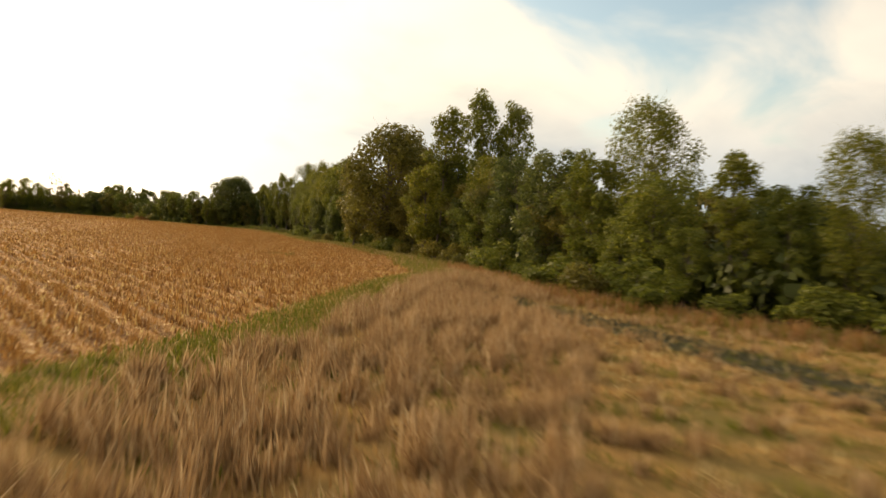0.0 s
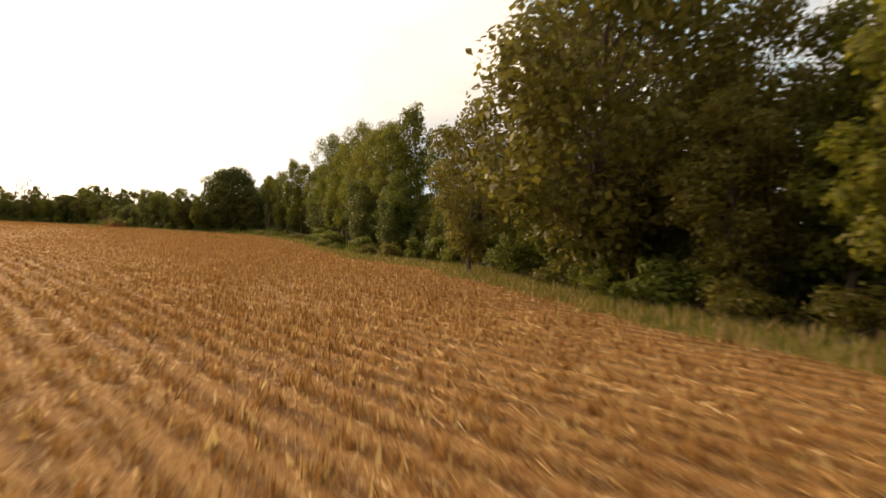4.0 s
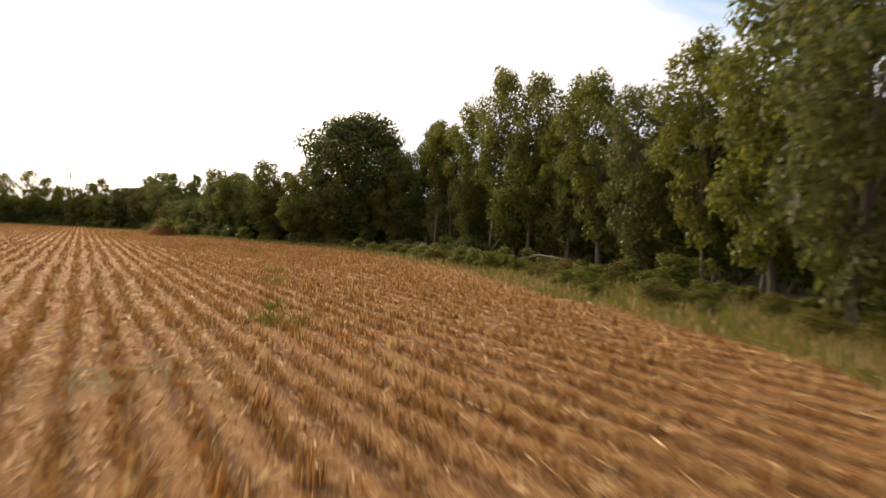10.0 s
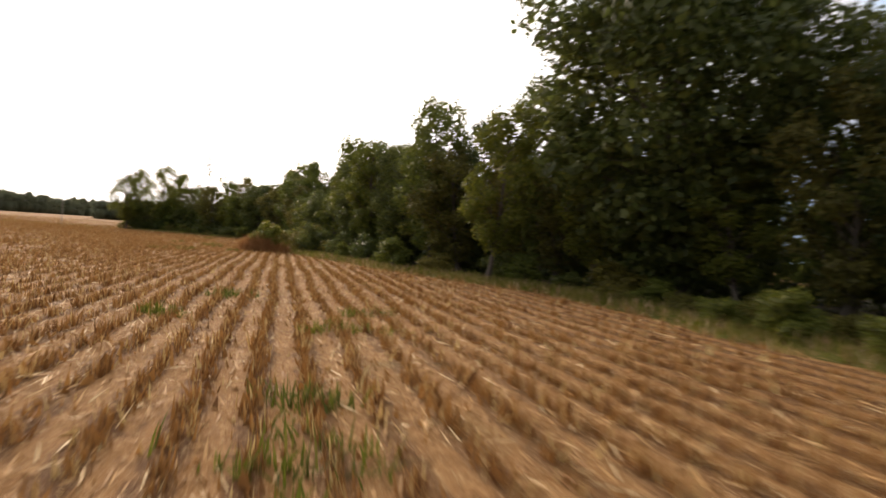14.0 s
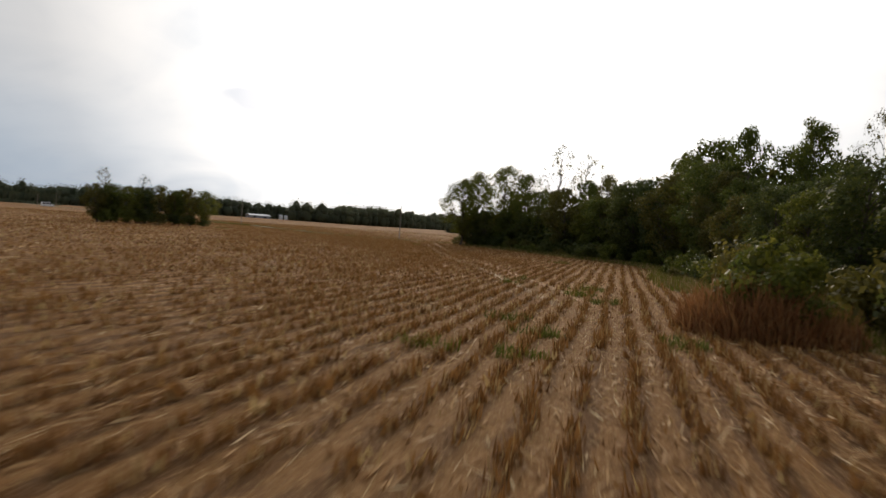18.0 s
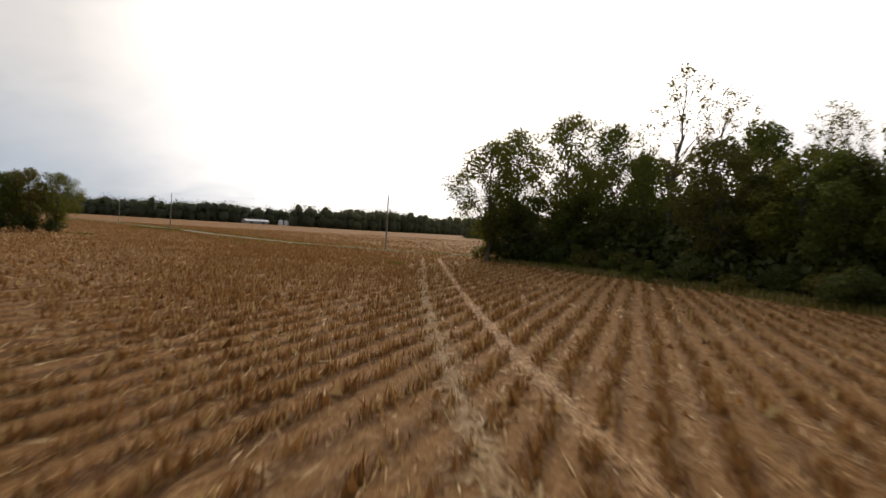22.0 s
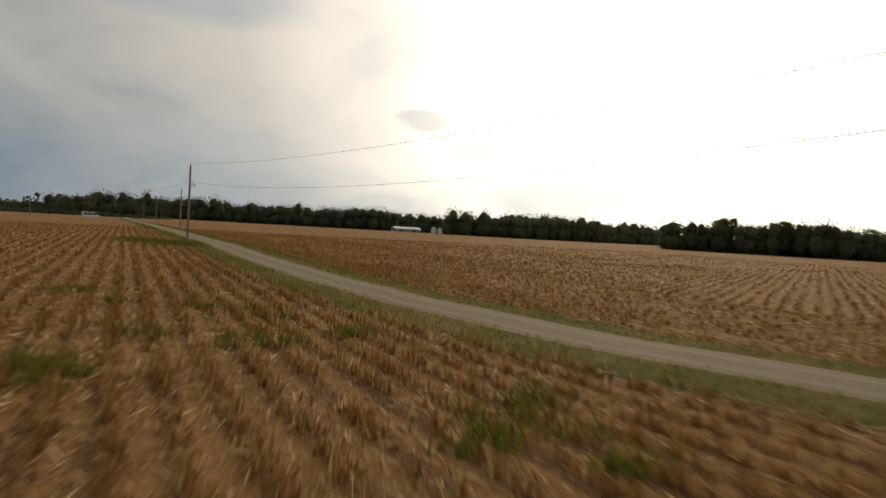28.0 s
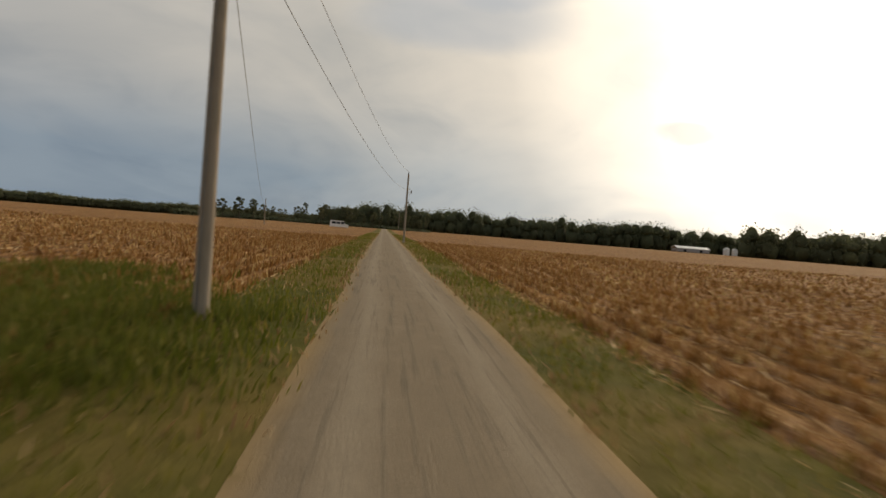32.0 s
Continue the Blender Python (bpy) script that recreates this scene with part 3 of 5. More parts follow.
i = np.arange(len(edge_line) - 1)[:, None] * 5 + np.arange(4)[None]
tagged(new("ground_verge", mesh_np("verge", np.concatenate([vl, vz[..., None]], -1).reshape(-1, 3), np.stack([i, i + 1, i + 6, i + 5], -1).reshape(-1, 4), M_VERGE, True)),
       "strip of green and dry grass between field and wood", "grass verge", kind="structure")
# meadow of tall dry grass where the flight begins
MEADOW = [(-20, -16), (-10.2, 0.8), (-7.2, 7), (-5.4, 13), (-4.5, 20), (-3.9, 27), (-3.1, 34), (-1.6, 42)]
mline = smooth(MEADOW, 1.0)
mn = normals(mline)
v, f = sheet(mline, mn, [-0.4, 0, 1, 3, 6, 9, 13, 18, 24], [0.0, 0.03, 0.03, 0.03, 0.03, 0.03, 0.03, 0.03, 0.03])
tagged(new("ground_meadow", mesh_np("meadow", v, f, M_MEADOW, True)), "patchy meadow of dry and green grass beside the field", "meadow", kind="structure")
# lane and its verges
v, f = sheet(lane_line, lane_n, [-1.44, -1.28, -0.7, 0, 0.7, 1.28, 1.44], [0.03, 0.07, 0.065, 0.09, 0.065, 0.07, 0.03])
me = mesh_np("lane", v, f, M_LANE, True)
uvl = me.uv_layers.new(name="UVMap")
run = np.concatenate([[0], np.cumsum(np.linalg.norm(np.diff(lane_line, axis=0), axis=1))])
uu = np.stack([np.tile(np.array([-0.05, 0, 0.25, 0.5, 0.75, 1, 1.05]), len(lane_line)), np.repeat(run, 7)], 1)
uvl.data.foreach_set("uv", uu[f.ravel()].astype(np.float32).ravel())
tagged(new("road", me), "narrow pale gravel lane with faint wheel ruts", "lane", kind="structure")
for nm, offs in (("ground_lane_verge_a", [-3.4, -2.9, -1.30]), ("ground_lane_verge_b", [1.30, 2.6, 3.1])):
    v, f = sheet(lane_line, lane_n, offs, [0.0, 0.05, 0.06] if offs[0] < 0 else [0.06, 0.05, 0.0])
    tagged(new(nm, mesh_np("lane_verge", v, f, M_VERGE, True)), "strip of rough grass beside the gravel lane", "grass verge", kind="structure")


# ---------------- trees ----------------
def tree_meshes(rng, h, spread, crown_from, blobs, leaves, leaf, leaf_mat, bark, lean=0.04, size=1.0, sides=7, open_=0.0, shell=0.35):
    """Wood and foliage of one broadleaf tree of height h: a forked trunk, limbs that reach into the clumps of the crown, leaves round each clump."""
    wood = []
    top = h * 0.84
    tz = np.linspace(0, 1, 9)
    bend = rng.normal(0, lean, 2)
    wig = np.cumsum(rng.normal(0, 0.008 * h, (9, 2)), 0)
    wig[0] = 0
    tp = np.stack([bend[0] * h * tz + wig[:, 0], bend[1] * h * tz + wig[:, 1], tz * top], 1)
    r0 = 0.014 * h * size + 0.03
    wood.append(tube(tp, r0 * (1 - 0.86 * tz) + r0 * 0.5 * np.exp(-tz * 22), sides))
    mid_z, half = (crown_from + 1) / 2 * h, (1 - crown_from) / 2 * h
    centres, radii = [], []
    for i in range(blobs):
        # clumps spread evenly over an egg-shaped crown
        zq = 1 - 2 * (i + 0.5) / blobs
        a = i * 2.39996 + rng.uniform(-0.35, 0.35)
        ring = math.sqrt(max(0.0, 1 - zq * zq))
        q = rng.uniform(shell, 0.80)
        br = min(spread, half) * rng.uniform(0.27, 0.42) * (1 - open_ * 0.5)
        full = 1.0 if zq > -0.2 else 1.0 - 0.25 * (-zq - 0.2)
        z = mid_z + zq * half * rng.uniform(max(shell, 0.72), 0.86)
        rad = ring * spread * q * full * rng.uniform(0.85, 1.15)
        base = np.array([np.interp(z, tp[:, 2], tp[:, 0]), np.interp(z, tp[:, 2], tp[:, 1])])
        c = np.array([base[0] + rad * np.cos(a), base[1] + rad * np.sin(a), min(max(z, br * 0.5), h - br * 0.75)])
        centres.append(c)
        radii.append(br)
        z0 = max(h * 0.14, c[2] - rad * rng.uniform(0.5, 1.0) - 0.08 * h)
        z0 = min(z0, top * 0.95)
        s = np.array([np.interp(z0, tp[:, 2], tp[:, 0]), np.interp(z0, tp[:, 2], tp[:, 1]), z0])
        t = np.linspace(0, 1, 5 if sides > 5 else 3)[:, None]
        mid = s * (1 - t) + c * t + np.array([0, 0, 0.10 * rad]) * np.sin(np.pi * t) + rng.normal(0, 0.03 * spread, (len(t), 3)) * np.sin(np.pi * t)
        rl = r0 * 0.42 * (1 - 0.6 * z0 / top)
        wood.append(tube(mid, rl * (1 - 0.8 * t[:, 0]), 4 if sides > 5 else 3))
        for _ in range(2 if sides > 5 else 0):
            e = c + rng.normal(0, 0.5, 3) * br
            tt = np.linspace(0, 1, 3)[:, None]
            wood.append(tube(mid[-2] * (1 - tt) + e * tt, rl * 0.3 * (1 - 0.8 * tt[:, 0]), 3))
    centres, radii = np.array(centres), np.array(radii)
    w = radii ** 2
    pick = rng.choice(blobs, leaves, p=w / w.sum())
    d = rng.normal(size=(leaves, 3))
    d /= np.linalg.norm(d, axis=1, keepdims=True)
    lump = 0.80 + 0.25 * np.sin(d[:, 0] * 7 + pick * 1.7) * np.sin(d[:, 1] * 6 + pick) * np.sin(d[:, 2] * 7 + pick * 0.7)
    rr = radii[pick] * lump * rng.uniform(0.15, 1.0, leaves) ** (0.42 + open_)
    p = centres[pick] + d * rr[:, None] * np.array([1, 1, 0.78])
    p[:, 2] = np.clip(p[:, 2], 0.05, h)
    v, f = leaf_cards(rng, p, d, leaf)
    wv, wf = joined(wood)
    return mesh_np("trunk", wv, wf, bark, True), mesh_np("crown", v, f, leaf_mat)


def leaf_cards(rng, p, out, leaf):
    """Sprays of leaf: a bent kite of four corners for each point, facing roughly outwards and up."""
    n = len(p)
    nrm = out + rng.normal(0, 0.55, (n, 3)) + np.array([0, 0, 0.35])
    nrm /= np.linalg.norm(nrm, axis=1, keepdims=True)
    a = np.cross(nrm, rng.normal(size=(n, 3)))
    a /= np.linalg.norm(a, axis=1, keepdims=True)
    b = np.cross(nrm, a)
    s = leaf * rng.uniform(0.55, 1.35, n)[:, None]
    v = np.empty((n, 4, 3))
    v[:, 0] = p - a * s * 0.62
    v[:, 1] = p + b * s * rng.uniform(0.25, 0.5, (n, 1)) - nrm * s * 0.12 + a * s * rng.uniform(-0.2, 0.2, (n, 1))
    v[:, 2] = p + a * s * 0.62 - nrm * s * 0.15
    v[:, 3] = p - b * s * rng.uniform(0.25, 0.5, (n, 1)) - nrm * s * 0.12 + a * s * rng.uniform(-0.2, 0.2, (n, 1))
    return v.reshape(-1, 3), np.arange(n * 4).reshape(n, 4)


def shrub_meshes(rng, h, r, leaves, leaf, leaf_mat):
    wood = []
    cs, rs = [], []
    for i in range(9):
        a, q = i * 2.4, rng.uniform(0.1, 1.0)
        c = np.array([np.cos(a) * r * q * 0.75, np.sin(a) * r * q * 0.75, h * rng.uniform(0.22, 0.85 - 0.35 * q)])
        cs.append(c)
        rs.append(r * rng.uniform(0.32, 0.55))
        t = np.linspace(0, 1, 4)[:, None]
        wood.append(tube(c * t * np.array([1, 1, 1.0]) + np.array([0.15 * np.cos(a), 0.15 * np.sin(a), 0]) * (1 - t), 0.03 * (1 - 0.7 * t[:, 0]) * h / 2.5, 4))
    cs, rs = np.array(cs), np.array(rs)
    k = rng.integers(0, 9, leaves)
    d = rng.normal(size=(leaves, 3))
    d /= np.linalg.norm(d, axis=1, keepdims=True)
    p = cs[k] + d * (rs[k] * rng.uniform(0.2, 1.0, leaves) ** 0.5)[:, None] * np.array([1, 1, 0.85])
    p[:, 2] = np.abs(p[:, 2]) + 0.03
    v, f = leaf_cards(rng, p, d, leaf)
    wv, wf = joined(wood)
    # all stems spring from one stool
    ring = len(wood[0][0])
    wf = np.where(wf % ring < 4, wf % ring, wf)
    used, wf = np.unique(wf, return_inverse=True)
    return mesh_np("stems", wv[used], wf.reshape(-1, 4), M_BARK, True), mesh_np("foliage", v, f, leaf_mat)


class Kind:
    """One kind of plant, built once; later ones are copies that share its meshes."""

    def __init__(self, name, meshes, h, label, category, group, parts=("trunk", "crown"), spread=1.0):
        self.spread = spread
        self.name, self.meshes, self.h, self.tags, self.parts, self.first = name, meshes, h, (label, category, group), parts, None

    def place(self, x, y, h, turn, wide=1.0, sink=0.05, tilt=(0, 0)):
        s = h / self.h
        z = float(gz(x, y)) + 0.05 - sink
        m = pose(x, y, z, tilt[0], tilt[1], turn) @ Matrix.Diagonal((s * wide, s * wide, s, 1))
        if self.first is None:
            e = new(self.name)
            for nm, me in zip(self.parts, self.meshes):
                part(nm, me, None, e)
            tagged(e, *self.tags)
            e.matrix_basis = m
            self.first = e
            return e
        c = copy_thing(self.first, Matrix())
        c.matrix_basis = m
        return c


rng = np.random.default_rng(7)
G = "trees along the wood"


def tree_kind(name, h, spread, low, blobs, leaves, leaf, mat, bark, label, **more):
    return Kind(name, tree_meshes(rng, h, spread, low, blobs, leaves, leaf, mat, bark, **more), h, label, "tree", G, spread=spread)


FRONT = {
    "A": tree_kind("broadleaf_tree", 13, 4.6, 0.03, 30, 9300, 0.26, M_LEAF[0], M_BARK, "broad green leafy tree at the edge of the wood"),
    "B": tree_kind("broadleaf_tree", 13, 4.2, 0.12, 26, 8400, 0.25, M_LEAF[2], M_BARK, "yellow-green leafy tree at the edge of the wood"),
    "C": tree_kind("broadleaf_tree", 13, 5.0, 0.02, 32, 9900, 0.26, M_LEAF[1], M_BARK, "dense dark green tree at the edge of the wood"),
    "D": tree_kind("slender_tree", 16, 3.1, 0.48, 34, 5400, 0.23, M_LEAF[2], M_PALE, "slender tall tree with a pale bare trunk and loose crown", lean=0.06, size=0.6, open_=0.08, shell=0.2),
    "E": tree_kind("broadleaf_tree", 13, 4.8, 0.06, 28, 8700, 0.26, M_LEAF[3], M_BARK, "olive green leafy tree in the wood"),
    "F": tree_kind("slender_tree", 16, 3.8, 0.42, 36, 6600, 0.23, M_LEAF[0], M_PALE, "tall forked tree with a pale trunk and airy crown", lean=0.07, size=0.6, open_=0.06, shell=0.2),
    "G": tree_kind("broadleaf_tree", 14, 4.3, 0.20, 26, 7800, 0.25, M_LEAF[0], M_PALE, "leafy tree with a long pale trunk against dark wood", lean=0.05, size=0.8),
    "K": tree_kind("open_tree", 14, 5.4, 0.12, 44, 19000, 0.17, M_LEAF[2], M_BARK, "open olive tree with forked limbs and sky showing through", lean=0.05, size=0.9, open_=0.10, shell=0.25),
    "O": tree_kind("round_tree", 15, 5.6, 0.05, 60, 15000, 0.28, M_LEAF[3], M_BARK, "big round olive-brown tree standing out of the wood", shell=0.45),
    "R": tree_kind("domed_tree", 18, 7.6, 0.03, 80, 37500, 0.33, M_LEAF[1], M_BARK, "great round dark green tree standing out of the wood", shell=0.45),
    "H": tree_kind("broadleaf_tree", 14, 4.4, 0.12, 28, 8400, 0.25, M_LEAF[2], M_BARK, "yellow-green tree with leaves high on the trunk"),
}
BACK = [
    tree_kind("wood_tree", 14, 5.0, 0.04, 22, 1300, 0.74, M_LEAF[1], M_BARK, "dark green tree standing deeper in the wood", sides=5),
    tree_kind("wood_tree", 14, 4.6, 0.15, 20, 1200, 0.72, M_LEAF[0], M_BARK, "green leafy tree standing deeper in the wood", sides=5),
    tree_kind("wood_tree", 14, 4.8, 0.03, 20, 1250, 0.74, M_LEAF[3], M_BARK, "olive green tree standing deeper in the wood", sides=5),
]
BARE = tree_kind("thin_leaved_tree", 16, 4.0, 0.40, 34, 2000, 0.16, M_LEAF[3], M_PALE, "half bare tree with pale limbs and few leaves", lean=0.05, size=0.8, open_=0.45)
S = "shrubs at the wood edge"
SHRUBS = [
    Kind("shrub", shrub_meshes(rng, 3, 1.7, 2000, 0.18, M_LEAF[0]), 3, "leafy green shrub at the foot of the wood", "shrub", S, ("woody_base", "foliage")),
    Kind("shrub", shrub_meshes(rng, 3, 1.6, 2000, 0.18, M_LEAF[2]), 3, "yellow-green shrub at the foot of the wood", "shrub", S, ("woody_base", "foliage")),
    Kind("shrub", shrub_meshes(rng, 3, 1.9, 1900, 0.20, M_LEAF[1]), 3, "dark green shrub under the trees", "shrub", S, ("woody_base", "foliage")),
    Kind("shrub", shrub_meshes(rng, 3, 1.8, 1900, 0.18, M_LEAF[3]), 3, "olive shrub with browning leaves at the wood edge", "shrub", S, ("woody_base", "foliage")),
]
length = float(edge_run[-1])
rnd = random.Random(11)


def at_run(s, off):
    """A place s metres along the wood edge and off metres into the wood."""
    i = min(int(np.searchsorted(edge_run, s)), len(edge_line) - 1)
    p = edge_line[i] + edge_n[i] * off
    return float(p[0]), float(p[1])


# front trees: place, height, kind, radius of the crown
STRETCH_1 = [(15.9, 24.7, 7.8, "K", 2.0), (14.3, 26.5, 5.6, "B", 1.3), (12.8, 28, 7.0, "D", 1.5), (16.5, 31, 6.4, "C", 2.6), (11.4, 36.9, 11.2, "K", 3.0), (8.9, 38.6, 8.3, "B", 2.6), (10.5, 33, 6.6, "A", 2.4),
             (7.3, 45.5, 9.4, "C", 3.2), (9.5, 49.5, 8.6, "A", 3.2), (6.3, 55.7, 10.0, "C", 3.0), (5.2, 60.5, 9.2, "E", 3.0), (3.7, 67.3, 17.4, "F", 2.9), (6.0, 67.0, 16.6, "F", 2.7), (3.4, 64.8, 10.8, "H", 3.2),
             (-1.6, 71, 16.0, "D", 2.7), (-2.4, 68.6, 9.8, "B", 2.8), (1.0, 75, 12.4, "A", 3.2), (-1.8, 77.5, 12.4, "E", 3.2), (-7.2, 82.6, 15.6, "O", 6.6)]
STRETCH_2 = [(-13.4, 93.5, 10.6, "E", 3.0), (-6.4, 92.5, 16.4, "O", 4.9), (-1.5, 87.5, 13, "C", 4.0), (-9.2, 99.5, 9.6, "A", 3.0), (-8.6, 104.6, 10.4, "K", 2.5), (-11.7, 109.2, 10.9, "K", 2.3), (-14.0, 106.5, 7.4, "C", 2.6), (-15.8, 113.5, 12.5, "F", 2.6),
             (-18.1, 119.1, 15.2, "F", 2.8), (-20.7, 120.4, 13.8, "H", 2.6), (-19.4, 117, 8.6, "A", 2.8), (-22.9, 127.4, 14.4, "H", 3.2), (-26.0, 132.1, 15.9, "K", 3.2), (-22.6, 129.4, 15.6, "K", 2.6), (-24.6, 125.6, 8.4, "C", 2.8),
             (-27.4, 138.4, 13.4, "G", 2.8), (-30.2, 141.3, 15.0, "B", 3.2), (-28.8, 145.4, 13.2, "F", 2.6)]
STRETCH_3 = [(-30.4, 149, 14.4, "G", 2.7), (-32.0, 153, 13.6, "D", 2.2), (-34.4, 156, 17.6, "K", 3.6), (-31.6, 159, 15, "D", 2.2), (-33.8, 163.5, 15, "D", 2.5), (-38.4, 165.4, 13.6, "C", 3.6), (-36.2, 171, 15.4, "C", 3.6),
             (-37.3, 177, 14.8, "A", 3.6), (-39.3, 182.8, 14.2, "H", 2.8), (-42.4, 188.4, 12.7, "C", 2.6), (-44.6, 196.2, 15.4, "H", 3.2), (-47.2, 199.6, 15.9, "H", 3.0), (-50.9, 204, 17.2, "H", 3.2), (-54.8, 206.2, 18.2, "F", 3.0),
             (-57.5, 210.3, 15.8, "H", 2.9), (-60.2, 214.5, 14.0, "D", 2.2), (-62.5, 216.4, 14.4, "D", 2.5), (-64.6, 221.3, 15.2, "F", 2.5), (-62.9, 219.6, 14.8, "F", 2.1)]
STRETCH_4 = [(-75.0, 227.6, 17.6, "R", 7.6), (-68.2, 224.6, 13.0, "A", 3.0), (-72.4, 223.6, 6.6, "B", 2.2), (-85.4, 227.2, 9.8, "B", 2.4), (-84.2, 232.6, 12.9, "A", 2.6), (-93.4, 234.9, 12.4, "A", 3.0), (-89.4, 236, 10.9, "C", 2.8),
             (-98, 238.8, 9.8, "C", 2.8), (-103.6, 242.6, 10.4, "B", 2.8), (-110.3, 249.2, 12.4, "A", 3.0), (-106, 251, 12, "A", 3.4), (-100, 247, 11.4, "C", 3.2), (-109.5, 256, 12, "E", 3.4), (-116, 255.4, 6.2, "C", 2.8), (-122, 260, 6.4, "E", 2.8), (-126.4, 264, 7.2, "C", 2.6), (-131.0, 275, 13.0, "F", 2.3),
             (-133.6, 277.4, 11.8, "A", 2.6), (-137.2, 277.6, 13.6, "G", 2.4), (-139.6, 276.6, 10.6, "A", 3.0), (-148.4, 288.6, 15.0, "A", 4.4), (-149.8, 284.6, 12.4, "B", 3.2)]
STRETCH_5 = [(-49.2, 206.5, 14, "A", 3.4), (-145.0, 282.6, 11.2, "E", 3.2), (-156.5, 295.5, 13.8, "A", 3.8), (-152.6, 291.4, 13.6, "B", 3.4), (-158.2, 290, 10, "C", 3.0), (-161.2, 290.8, 10.9, "A", 3.0), (-164.7, 291.8, 9.8, "E", 2.8), (-170, 294.4, 8.8, "C", 2.8), (-175.6, 296.5, 12.0, "A", 2.5), (-186.6, 312, 14.4, "E", 3.4),
             (-201.4, 290.9, 12.2, "K", 4.3), (-203.0, 295.6, 14.2, "K", 4.1), (-196.6, 296.8, 15.2, "K", 4.5), (-190.0, 296.2, 13.4, "K", 3.4), (-185.4, 295.2, 10.2, "K", 2.8), (-199.4, 301.5, 11, "C", 4.0), (-193.6, 306, 11.6, "A", 4.2),
             (-201.6, 294.0, 6.8, "C", 2.8), (-197.6, 293.8, 6.8, "C", 2.8), (-193.4, 295.6, 7.2, "A", 3.0), (-188.4, 295.4, 6.0, "C", 3.0), (-204.0, 298.6, 5.4, "C", 2.6)]
for row in (STRETCH_1, STRETCH_2, STRETCH_3, STRETCH_4, STRETCH_5):
    for x, y, h, kind, radius in row:
        k = FRONT[kind]
        k.place(x, y, h * 1.08, rnd.uniform(0, 360), radius * 1.12 / (k.spread * h * 1.08 / k.h))
for x, y, h, wide in ((-187.3, 301.1, 19.6, 1.0), (-188.6, 307.6, 18.8, 1.05), (-168, 293.8, 12, 0.9), (-172, 295.7, 13.2, 0.9), (-23.6, 133.5, 17.2, 0.7), (-121.6, 266.6, 13.0, 0.75)):
    BARE.place(x, y, h, rnd.uniform(0, 360), wide)
TALL = [(0, 6), (30, 5), (40, 6.4), (55, 7.6), (66, 8.8), (80, 10.6), (96, 11), (105, 8), (125, 7.4), (138, 8), (150, 9), (160, 8), (180, 8.4), (188, 10), (200, 10.5), (225, 10), (240, 9), (262, 9.4), (275, 9), (290, 9.8), (298, 7.2), (318, 6.4), (328, 8.4),
        (337, 10.6), (348, 10.8), (358, 10.2), (376, 9.4), (386, 6.5), (396, 4.6), (412, 5), (420, 9), (431, 10)]
tall = np.array(TALL, float)
# lower trees that close the edge between the tall ones
s = 1.0
while s < length:
    if not (140 < s < 252 or 378 < s < 412):
        x, y = at_run(s, rnd.uniform(2.6, 5.5))
        FRONT[rnd.choice("ABCE")].place(x, y, float(np.interp(s, tall[:, 0], tall[:, 1])) * (rnd.uniform(0.72, 0.98) if s < 256 else rnd.uniform(0.86, 1.14)), rnd.uniform(0, 360), rnd.uniform(0.9, 1.15))
    s += rnd.uniform(3.6, 5.4)
# fuller crowns behind the bare trunks
s = 146.0
while s < 250:
    x, y = at_run(s, rnd.uniform(4.6, 8.0))
    FRONT[rnd.choice("AACCE")].place(x, y, (rnd.uniform(8.5, 10.5) if s < 194 else rnd.uniform(10.5, 13.5)) * (0.85 if s > 238 else 1), rnd.uniform(0, 360), rnd.uniform(0.75, 0.95))
    s += rnd.uniform(3.2, 4.6)
for x, y, h in ((-202.8, 292.6, 3.4), (-199.6, 292.9, 3.8), (-196.4, 294.2, 3.4), (-193, 294.4, 3.6), (-189.4, 293.8, 3.2), (-203.4, 296.4, 3.2)):
    SHRUBS[rnd.choice((2, 3))].place(x, y, h, rnd.uniform(0, 360), 1.1)
for off, step in ((9.5, 5.0), (16, 6.0), (24, 7.0), (34, 7.0)):
    s = 0.0
    while s < length:
        h = float(np.interp(s, tall[:, 0], tall[:, 1]))
        x, y = at_run(s, off + rnd.uniform(-2.5, 2.5))
        if beyond_edge(np.array([[x, y]]))[0] > 4 and far_from(lane_line, np.array([[x, y]]))[0][0] > 6:
            rnd.choice(BACK).place(x, y, h * rnd.uniform(0.8, 1.1) * (1.3 if off > 20 and 280 < s < 380 else 1), rnd.uniform(0, 360))
        s += step * rnd.uniform(0.8, 1.25)
# shrubs: thick and leafy where the wood shows no trunks, low brambles where it does
s = 0.0
while s < length:
    open_wood = 132 < s < 250
    x, y = at_run(s, rnd.uniform(-0.6, 1.6))
    if 380 < s < 410:
        x, y = at_run(s, rnd.uniform(0.6, 2.2))
    SHRUBS[rnd.choice((0, 0, 1, 2, 3))].place(x, y, (rnd.uniform(1.8, 3.2) if rnd.random() < 0.3 else rnd.uniform(0.7, 1.3)) if open_wood else rnd.uniform(1.2, 3.0), rnd.uniform(0, 360), 1.4 if open_wood else rnd.uniform(0.9, 1.4))
    s += rnd.uniform(1.6, 3.2) if open_wood else rnd.uniform(2.2, 4.2)
